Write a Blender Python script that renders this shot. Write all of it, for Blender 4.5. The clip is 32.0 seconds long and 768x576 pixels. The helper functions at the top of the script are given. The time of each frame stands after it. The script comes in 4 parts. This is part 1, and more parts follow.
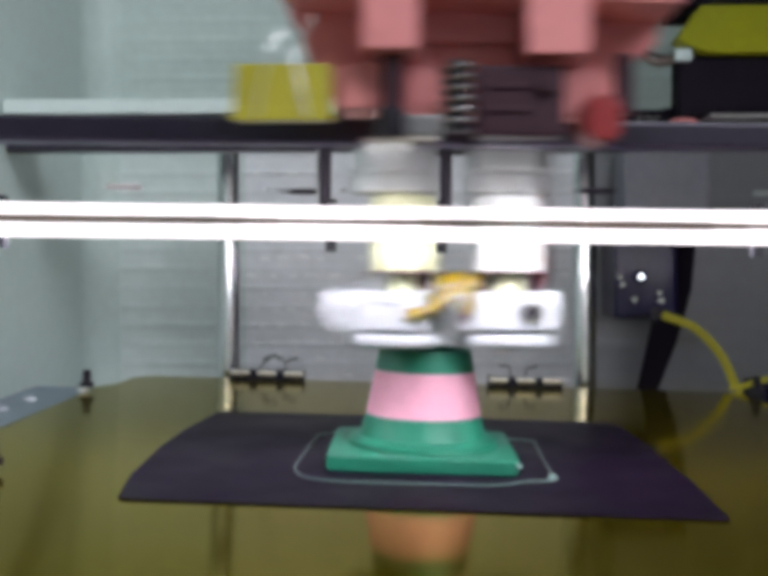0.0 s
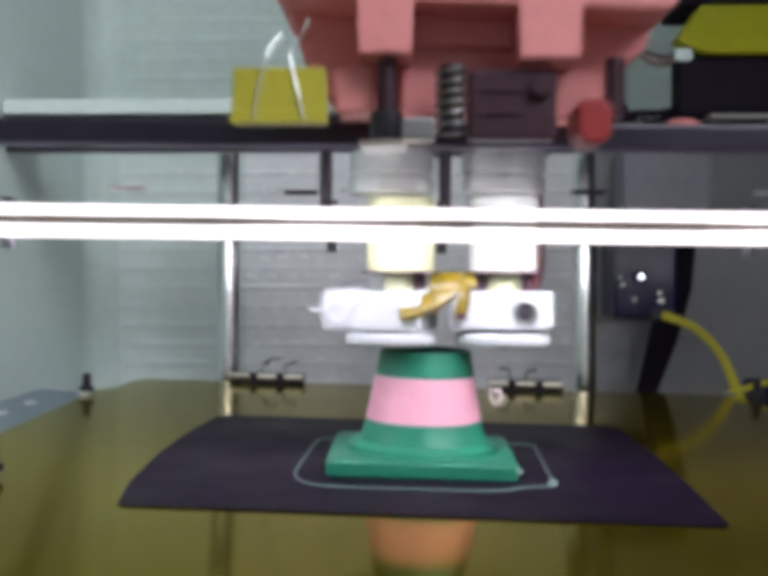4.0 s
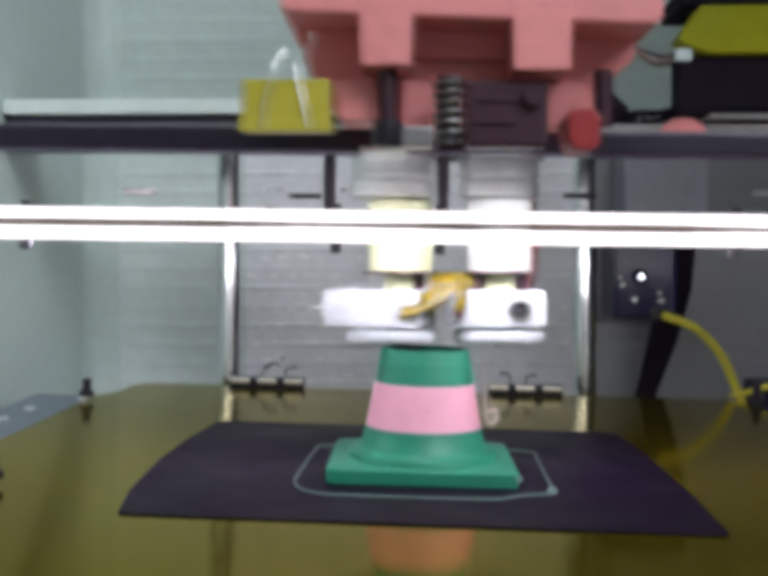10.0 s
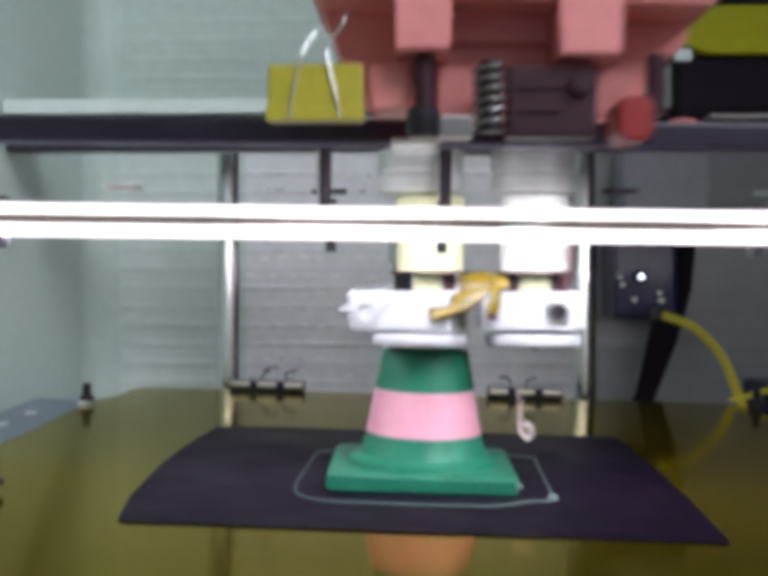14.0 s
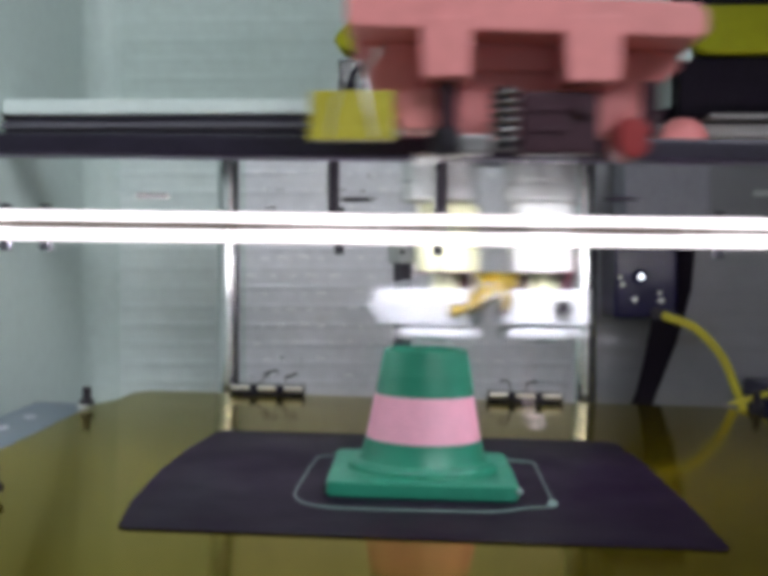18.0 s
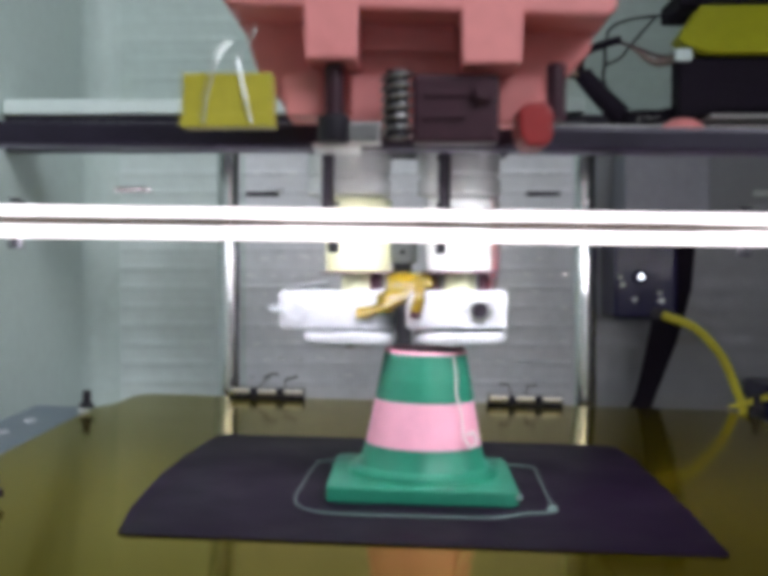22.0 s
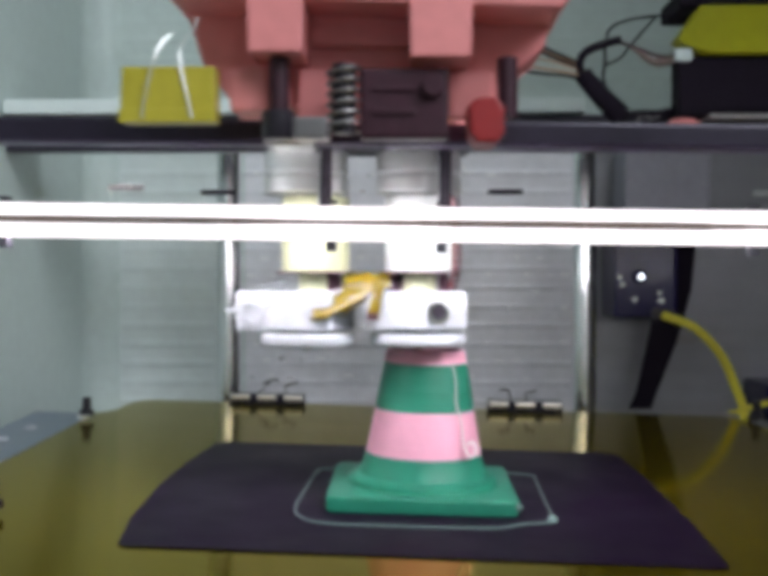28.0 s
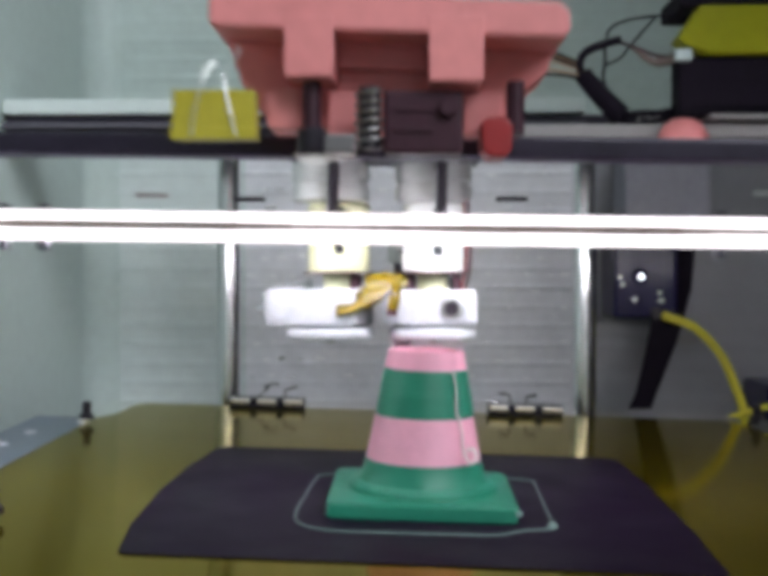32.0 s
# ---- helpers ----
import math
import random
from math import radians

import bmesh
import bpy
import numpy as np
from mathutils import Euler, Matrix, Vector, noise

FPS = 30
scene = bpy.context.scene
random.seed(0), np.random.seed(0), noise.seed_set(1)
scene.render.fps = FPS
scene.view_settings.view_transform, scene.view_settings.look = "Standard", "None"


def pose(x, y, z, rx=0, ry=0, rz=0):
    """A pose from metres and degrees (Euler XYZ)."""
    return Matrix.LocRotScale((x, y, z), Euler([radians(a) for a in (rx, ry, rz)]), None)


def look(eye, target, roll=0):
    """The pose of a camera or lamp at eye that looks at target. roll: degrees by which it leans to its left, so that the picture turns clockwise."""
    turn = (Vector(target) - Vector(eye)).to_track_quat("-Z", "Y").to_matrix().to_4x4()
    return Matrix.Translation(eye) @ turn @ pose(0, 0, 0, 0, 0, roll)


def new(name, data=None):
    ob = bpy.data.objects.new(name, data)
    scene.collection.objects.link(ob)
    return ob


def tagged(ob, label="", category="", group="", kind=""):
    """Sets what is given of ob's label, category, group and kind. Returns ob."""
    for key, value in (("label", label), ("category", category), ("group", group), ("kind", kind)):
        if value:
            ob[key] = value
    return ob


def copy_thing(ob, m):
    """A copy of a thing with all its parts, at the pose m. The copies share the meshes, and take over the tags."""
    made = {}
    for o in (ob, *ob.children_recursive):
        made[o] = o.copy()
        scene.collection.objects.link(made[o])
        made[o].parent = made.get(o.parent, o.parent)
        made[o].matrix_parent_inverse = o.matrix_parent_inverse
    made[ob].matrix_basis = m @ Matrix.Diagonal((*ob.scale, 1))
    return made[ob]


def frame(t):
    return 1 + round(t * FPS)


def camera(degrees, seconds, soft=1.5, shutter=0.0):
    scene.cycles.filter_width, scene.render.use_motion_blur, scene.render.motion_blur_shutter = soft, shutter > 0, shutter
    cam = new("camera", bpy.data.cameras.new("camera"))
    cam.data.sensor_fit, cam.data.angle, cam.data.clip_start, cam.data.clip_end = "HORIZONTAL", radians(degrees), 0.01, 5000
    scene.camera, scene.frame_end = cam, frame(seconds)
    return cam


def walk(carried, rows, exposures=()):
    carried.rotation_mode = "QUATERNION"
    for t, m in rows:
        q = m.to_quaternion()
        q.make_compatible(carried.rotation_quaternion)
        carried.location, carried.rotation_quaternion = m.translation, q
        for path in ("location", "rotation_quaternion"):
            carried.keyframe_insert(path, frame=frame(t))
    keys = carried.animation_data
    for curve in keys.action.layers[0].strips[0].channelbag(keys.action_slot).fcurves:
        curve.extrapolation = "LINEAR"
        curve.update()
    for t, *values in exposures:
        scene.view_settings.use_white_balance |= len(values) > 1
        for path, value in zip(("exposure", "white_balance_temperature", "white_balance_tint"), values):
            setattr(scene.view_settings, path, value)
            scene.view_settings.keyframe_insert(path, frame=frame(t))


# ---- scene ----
# A desktop printer with a sinking bed, a crossbeam with a twin print head and light strips.
EYE = (0.0, 0.0, 0.300)
cam = camera(37.05, 32.0, soft=6.6, shutter=1.0)
CAMERA_POSE = pose(EYE[0], EYE[1], EYE[2], 90 - 0.686, 0, 1.249)
walk(cam, [(0.0, CAMERA_POSE), (32.0, CAMERA_POSE)], exposures=[(0.0, 0.16, 6400.0, 18.0), (32.0, 0.16, 6400.0, 18.0)])

# ---------- light ----------
world = bpy.data.worlds.new("room_world")
scene.world = world
world.use_nodes = True
world.node_tree.nodes["Background"].inputs[0].default_value = (0.62, 0.74, 0.70, 1)
world.node_tree.nodes["Background"].inputs[1].default_value = 0.05
LED_FRONT, LED_BACK = 1.45, 132.0


def area_lamp(name, m, sx, sy, watts, colour):
    d = bpy.data.lights.new(name, "AREA")
    d.shape, d.size, d.size_y, d.energy, d.color = "RECTANGLE", sx, sy, watts, colour
    ob = new(name, d)
    ob.matrix_world = m
    return ob


tagged(area_lamp("ceiling_lamp", look((1.02, -0.75, 1.78), (0, 0.35, 0.3)), 2.4, 1.9, 122.0, (0.87, 0.95, 0.96)),
       "pale ceiling lamp panel of the room", "lamp")


# ---------- materials ----------
def material(name, colour, rough=0.5, metal=0.0, vary=0.12, grain=400.0, blot=40.0, bump=0.15, spec=0.5,
             emit=0.0, glow=None, coat=0.0, rand=0.0, bands=0.0, band_depth=0.0, stretch=(1, 1, 1), edge=None):
    m = bpy.data.materials.new(name)
    m.use_nodes = True
    nt = m.node_tree
    b = nt.nodes["Principled BSDF"]
    co = nt.nodes.new("ShaderNodeTexCoord")
    mp = nt.nodes.new("ShaderNodeMapping")
    mp.inputs["Scale"].default_value = stretch
    nt.links.new(co.outputs["Object"], mp.inputs[0])
    n1 = nt.nodes.new("ShaderNodeTexNoise")
    n1.inputs["Scale"].default_value, n1.inputs["Detail"].default_value = grain, 4
    n2 = nt.nodes.new("ShaderNodeTexNoise")
    n2.inputs["Scale"].default_value, n2.inputs["Detail"].default_value = blot, 3
    for n in (n1, n2):
        nt.links.new(mp.outputs[0], n.inputs["Vector"])
    mx = nt.nodes.new("ShaderNodeMath")
    mx.operation = "ADD"
    nt.links.new(n1.outputs[0], mx.inputs[0])
    nt.links.new(n2.outputs[0], mx.inputs[1])
    rg = nt.nodes.new("ShaderNodeMapRange")
    rg.inputs["From Min"].default_value, rg.inputs["From Max"].default_value = 0.6, 1.4
    rg.inputs["To Min"].default_value, rg.inputs["To Max"].default_value = 1 - vary, 1 + vary
    nt.links.new(mx.outputs[0], rg.inputs["Value"])
    hs = nt.nodes.new("ShaderNodeHueSaturation")
    hs.inputs["Color"].default_value = (*colour, 1)
    nt.links.new(rg.outputs[0], hs.inputs["Value"])
    if rand:
        oi = nt.nodes.new("ShaderNodeObjectInfo")
        r2 = nt.nodes.new("ShaderNodeMapRange")
        r2.inputs["To Min"].default_value, r2.inputs["To Max"].default_value = 1 - rand, 1 + rand
        nt.links.new(oi.outputs["Random"], r2.inputs["Value"])
        mu = nt.nodes.new("ShaderNodeMath")
        mu.operation = "MULTIPLY"
        nt.links.new(rg.outputs[0], mu.inputs[0])
        nt.links.new(r2.outputs[0], mu.inputs[1])
        nt.links.new(mu.outputs[0], hs.inputs["Value"])
    nt.links.new(hs.outputs[0], b.inputs["Base Color"])
    r3 = nt.nodes.new("ShaderNodeMapRange")
    r3.inputs["From Min"].default_value, r3.inputs["From Max"].default_value = 0.3, 0.7
    r3.inputs["To Min"].default_value, r3.inputs["To Max"].default_value = max(0.02, rough * 0.8), min(1, rough * 1.2)
    nt.links.new(n2.outputs[0], r3.inputs["Value"])
    nt.links.new(r3.outputs[0], b.inputs["Roughness"])
    b.inputs["Metallic"].default_value = metal
    b.inputs["Specular IOR Level"].default_value = spec
    if edge:
        b.inputs["Specular Tint"].default_value = (*edge, 1)
    b.inputs["Coat Weight"].default_value = coat
    b.inputs["Coat Roughness"].default_value = 0.05
    height = n1.outputs[0]
    if bands:
        wv = nt.nodes.new("ShaderNodeTexWave")
        wv.bands_direction = "Z"
        wv.inputs["Scale"].default_value = bands
        wv.inputs["Distortion"].default_value = 0.6
        nt.links.new(co.outputs["Object"], wv.inputs["Vector"])
        ad = nt.nodes.new("ShaderNodeMath")
        ad.operation = "MULTIPLY_ADD"
        ad.inputs[1].default_value = band_depth
        nt.links.new(wv.outputs["Fac"], ad.inputs[0])
        nt.links.new(n1.outputs[0], ad.inputs[2])
        height = ad.outputs[0]
    if bump:
        bp = nt.nodes.new("ShaderNodeBump")
        bp.inputs["Strength"].default_value, bp.inputs["Distance"].default_value = bump, 0.0006
        nt.links.new(height, bp.inputs["Height"])
        nt.links.new(bp.outputs[0], b.inputs["Normal"])
    if emit:
        b.inputs["Emission Color"].default_value = (*(glow or colour), 1)
        b.inputs["Emission Strength"].default_value = emit
    return m


M_AMBER = material("amber_bed_film", (0.142, 0.106, 0.002), 0.10, 0.70, 0.14, 300, 22, 0.012, 0.08, edge=(1.0, 0.90, 0.50))
M_MAT = material("black_build_sheet", (0.0112, 0.0054, 0.0165), 0.46, 0, 0.25, 900, 30, 0.12, 0.05)
M_GREEN = material("green_plastic", (0.012, 0.205, 0.128), 0.42, 0, 0.10, 300, 60, 0.25, rand=0.02)
M_PINKP = material("pink_print_plastic", (0.90, 0.42, 0.55), 0.45, 0, 0.08, 300, 60, 0.25, rand=0.02)
M_PINK = material("salmon_plastic", (0.75, 0.25, 0.25), 0.5, 0, 0.10, 250, 40, 0.3)
M_RED = material("red_plastic", (0.29, 0.010, 0.012), 0.45, 0, 0.1)
M_BLACK = material("black_plastic", (0.020, 0.016, 0.024), 0.42, 0, 0.3, 500, 60, 0.15, 0.35)
M_RUBBER = material("matt_black_rubber", (0.010, 0.007, 0.013), 0.75, 0, 0.25, 400, 50, 0.15, 0.1)
M_MAROON = material("dark_maroon_plastic", (0.042, 0.012, 0.022), 0.5, 0, 0.25, 400, 50, 0.15, 0.3)
M_GLOSS = material("glossy_black_plastic", (0.012, 0.011, 0.022), 0.10, 0, 0.3, 500, 60, 0.03)
M_BEAM = material("black_anodised_metal", (0.020, 0.014, 0.030), 0.35, 0.3, 0.3, 700, 50, 0.08)
M_STEEL = material("polished_steel", (0.70, 0.72, 0.73), 0.30, 1, 0.10, 500, 60, 0.05)
M_DARKST = material("dull_spring_steel", (0.30, 0.28, 0.29), 0.4, 1, 0.12, 500, 60, 0.05)
M_ROD = material("bright_polished_rod", (0.86, 0.87, 0.88), 0.2, 1, 0.08, 500, 60, 0.03)
M_ROLL = material("bright_rolled_edge", (0.92, 0.86, 0.78), 0.38, 1, 0.06, 500, 60, 0.05)
# glow that stands in for the light strip mirrored in the domed button
M_STRIP_GLINT = material("strip_glint_glow", (0.8, 0.85, 0.9), 0.3, 0, 0.02, emit=3.0, glow=(0.85, 0.92, 1.0))
M_GREYP = material("grey_paint", (0.26, 0.25, 0.25), 0.6, 0, 0.12, 300, 30, 0.15)
M_ALU = material("brushed_aluminium", (0.66, 0.67, 0.66), 0.32, 1, 0.12, 600, 80, 0.12)
M_BARREL = material("satin_turned_aluminium", (0.80, 0.81, 0.81), 0.34, 0.8, 0.08, 600, 80, 0.08)
M_WHITE = material("white_insulation", (0.50, 0.52, 0.56), 0.55, 0, 0.06, 300, 80, 0.3)
M_CREAM = material("cream_polymer", (0.54, 0.56, 0.36), 0.4, 0, 0.08, 250, 70, 0.12)
M_OFFW = material("white_polymer", (0.60, 0.63, 0.62), 0.4, 0, 0.06, 250, 70, 0.12)
M_TAPE = material("amber_heat_tape", (0.18, 0.125, 0.006), 0.25, 0, 0.2, 250, 90, 0.3)
M_YELLOW = material("yellow_painted_steel", (0.42, 0.36, 0.030), 0.36, 0, 0.12, 300, 60, 0.08)
M_BRACKET = material("yellow_green_plastic", (0.28, 0.275, 0.003), 0.6, 0, 0.12, 250, 40, 0.2, 0.2)
M_CABLE = material("yellow_cable_sheath", (0.70, 0.62, 0.05), 0.4, 0, 0.12, 300, 60, 0.1)
M_WALL = material("grey_foil_wall", (0.80, 0.80, 0.84), 0.4, 0.1, 0.10, 200, 30, 0.15)
M_FOIL_GLINT = material("foil_glint_metal", (0.95, 0.95, 0.96), 0.30, 1.0, 0.04, 300, 30, 0.02)
M_DARKW = material("dark_grey_panel", (0.275, 0.275, 0.295), 0.42, 0.25, 0.12, 60, 9, 0.4)
M_DARKR = material("charcoal_panel", (0.08, 0.078, 0.085), 0.5, 0, 0.12, 60, 9, 0.3, 0.3)
M_BLUEB = material("blue_black_plastic", (0.018, 0.014, 0.062), 0.16, 0, 0.2, 500, 60, 0.03, 0.2)
M_TAB = material("dark_grey_metal", (0.10, 0.095, 0.115), 0.6, 0, 0.12, 300, 30, 0.1, 0.2)
M_HOUSE = material("grey_housing_plastic", (0.30, 0.295, 0.34), 0.5, 0, 0.12, 300, 30, 0.1, 0.3)
# lit copy of the panel grey: lighter colour in place of missing strip light
M_RIDGE_LIT = material("lit_ridged_facing", (0.64, 0.715, 0.70), 0.5, 0.05, 0.08, 200, 12, 0.2)
M_SIDE = material("pale_grey_panel", (0.54, 0.635, 0.605), 0.55, 0, 0.08, 200, 8, 0.2)
M_TRIM = material("pale_trim", (0.60, 0.68, 0.66), 0.45, 0, 0.08, 200, 20, 0.15)
M_ROOM = material("room_paint", (0.55, 0.58, 0.56), 0.8, 0, 0.05, 60, 3, 0.1)
M_FLOOR = material("grey_floor", (0.22, 0.22, 0.21), 0.6, 0, 0.12, 80, 5, 0.15)
M_LED = material("led_glow", (0.45, 0.43, 0.43), 0.4, 0, 0.02, emit=LED_FRONT, glow=(1.0, 0.955, 0.95))
M_BEAD = material("led_bead_glow", (0.9, 0.9, 0.9), 0.4, 0, 0.02, emit=LED_BACK, glow=(0.95, 0.95, 0.97))
M_STRIP = material("brown_strip_carrier", (0.20, 0.13, 0.10), 0.5, 0, 0.15)
M_FIL = material("pale_filament", (0.21, 0.31, 0.285), 0.35, 0, 0.08)
M_PFIL = material("pale_pink_filament", (0.90, 0.74, 0.74), 0.35, 0, 0.08)
M_BRASS = material("brass", (0.70, 0.50, 0.20), 0.25, 1, 0.1)
M_BLUEG = material("blue_grey_metal", (0.22, 0.27, 0.33), 0.42, 0.4, 0.15, 300, 30, 0.2)
M_SHRINK = material("brown_grey_heat_shrink", (0.15, 0.10, 0.085), 0.5, 0, 0.15)
M_COPPER = material("tan_wire", (0.42, 0.27, 0.16), 0.4, 0, 0.15)


# ---------- mesh helpers ----------
def part(name, bm, mat, parent=None, label="", smooth=False):
    me = bpy.data.meshes.new(name)
    bm.to_mesh(me)
    bm.free()
    me.materials.append(mat)
    if smooth:
        for p in me.polygons:
            p.use_smooth = True
        me.set_sharp_from_angle(angle=radians(35))
    ob = new(name, me)
    if parent:
        ob.parent = parent
    if label:
        tagged(ob, label)
    return ob


def thing(name, label, category, group="", kind="", m=None):
    ob = tagged(new(name), label, category, group, kind)
    ob.empty_display_size = 0.005
    if m:
        ob.matrix_world = m
    return ob


def box(x0, x1, y0, y1, z0, z1, bevel=0.0, seg=2, m=None, bm=None):
    """A bevelled box between limits in millimetres, added to bm."""
    out = bm or bmesh.new()
    one = bmesh.new()
    bmesh.ops.create_cube(one, size=1)
    for v in one.verts:
        v.co = Vector(((x0 + x1) / 2 + v.co.x * (x1 - x0), (y0 + y1) / 2 + v.co.y * (y1 - y0),
                       (z0 + z1) / 2 + v.co.z * (z1 - z0))) * 0.001
    if bevel:
        bmesh.ops.bevel(one, geom=one.edges[:], offset=bevel * 0.001, segments=seg, affect="EDGES", profile=0.6)
    if m:
        bmesh.ops.transform(one, matrix=m, verts=one.verts)
    return merge(out, one)


def merge(out, one):
    me = bpy.data.meshes.new("tmp")
    one.to_mesh(me)
    one.free()
    out.from_mesh(me)
    bpy.data.meshes.remove(me)
    return out


def lathe(profile, n=32, m=None, bm=None):
    """A turned solid about z from (radius, z) pairs in millimetres."""
    out = bm or bmesh.new()
    one = bmesh.new()
    rings = []
    for r, z in profile:
        rings.append([one.verts.new((r * 0.001 * math.cos(2 * math.pi * i / n), r * 0.001 * math.sin(2 * math.pi * i / n), z * 0.001)) for i in range(n)])
    for a, b in zip(rings, rings[1:]):
        for i in range(n):
            one.faces.new((a[i], a[(i + 1) % n], b[(i + 1) % n], b[i]))
    if profile[0] != profile[-1]:
        one.faces.new(list(reversed(rings[0])))
        one.faces.new(rings[-1])
    bmesh.ops.recalc_face_normals(one, faces=one.faces)
    if m:
        bmesh.ops.transform(one, matrix=m, verts=one.verts)
    return merge(out, one)


def smooth_path(points, steps=8):
    """A Catmull-Rom line through points in millimetres."""
    p = [Vector(q) for q in points]
    p = [p[0] * 2 - p[1]] + p + [p[-1] * 2 - p[-2]]
    out = []
    for i in range(1, len(p) - 2):
        for k in range(steps):
            t = k / steps
            a, b, c, d = p[i - 1], p[i], p[i + 1], p[i + 2]
            out.append(0.5 * ((2 * b) + (c - a) * t + (2 * a - 5 * b + 4 * c - d) * t * t + (3 * b - a - 3 * c + d) * t ** 3))
    out.append(p[-2])
    return out


def tube(points, radius, n=8, steps=8, bm=None, flat=1.0):
    """A round cord through points in millimetres; radius is a number or one for each end."""
    out = bm or bmesh.new()
    path = smooth_path(points, steps) if steps > 1 else [Vector(q) for q in points]
    r0, r1 = radius if isinstance(radius, tuple) else (radius, radius)
    side = None
    rings = []
    for i, q in enumerate(path):
        way = (path[min(i + 1, len(path) - 1)] - path[max(i - 1, 0)]).normalized()
        if side is None:
            side = way.orthogonal().normalized()
        side = (side - way * side.dot(way)).normalized()
        up = way.cross(side)
        r = r0 + (r1 - r0) * i / (len(path) - 1)
        rings.append([out.verts.new((q + (side * math.cos(2 * math.pi * k / n) + up * flat * math.sin(2 * math.pi * k / n)) * r) * 0.001) for k in range(n)])
    for a, b in zip(rings, rings[1:]):
        for k in range(n):
            out.faces.new((a[k], b[k], b[(k + 1) % n], a[(k + 1) % n]))
    out.faces.new(rings[0])
    out.faces.new(list(reversed(rings[-1])))
    return out


def prism(outline, y0, y1, bevel=0.0, bm=None):
    """A plate from an outline of (x, z) in millimetres, from depth y0 to y1."""
    out = bm or bmesh.new()
    one = bmesh.new()
    a = [one.verts.new((x * 0.001, y0 * 0.001, z * 0.001)) for x, z in outline]
    b = [one.verts.new((x * 0.001, y1 * 0.001, z * 0.001)) for x, z in outline]
    one.faces.new(a)
    one.faces.new(list(reversed(b)))
    for i in range(len(a)):
        j = (i + 1) % len(a)
        one.faces.new((a[i], b[i], b[j], a[j]))
    bmesh.ops.recalc_face_normals(one, faces=one.faces)
    if bevel:
        bmesh.ops.bevel(one, geom=one.edges[:], offset=bevel * 0.001, segments=2, affect="EDGES", profile=0.6)
    return merge(out, one)


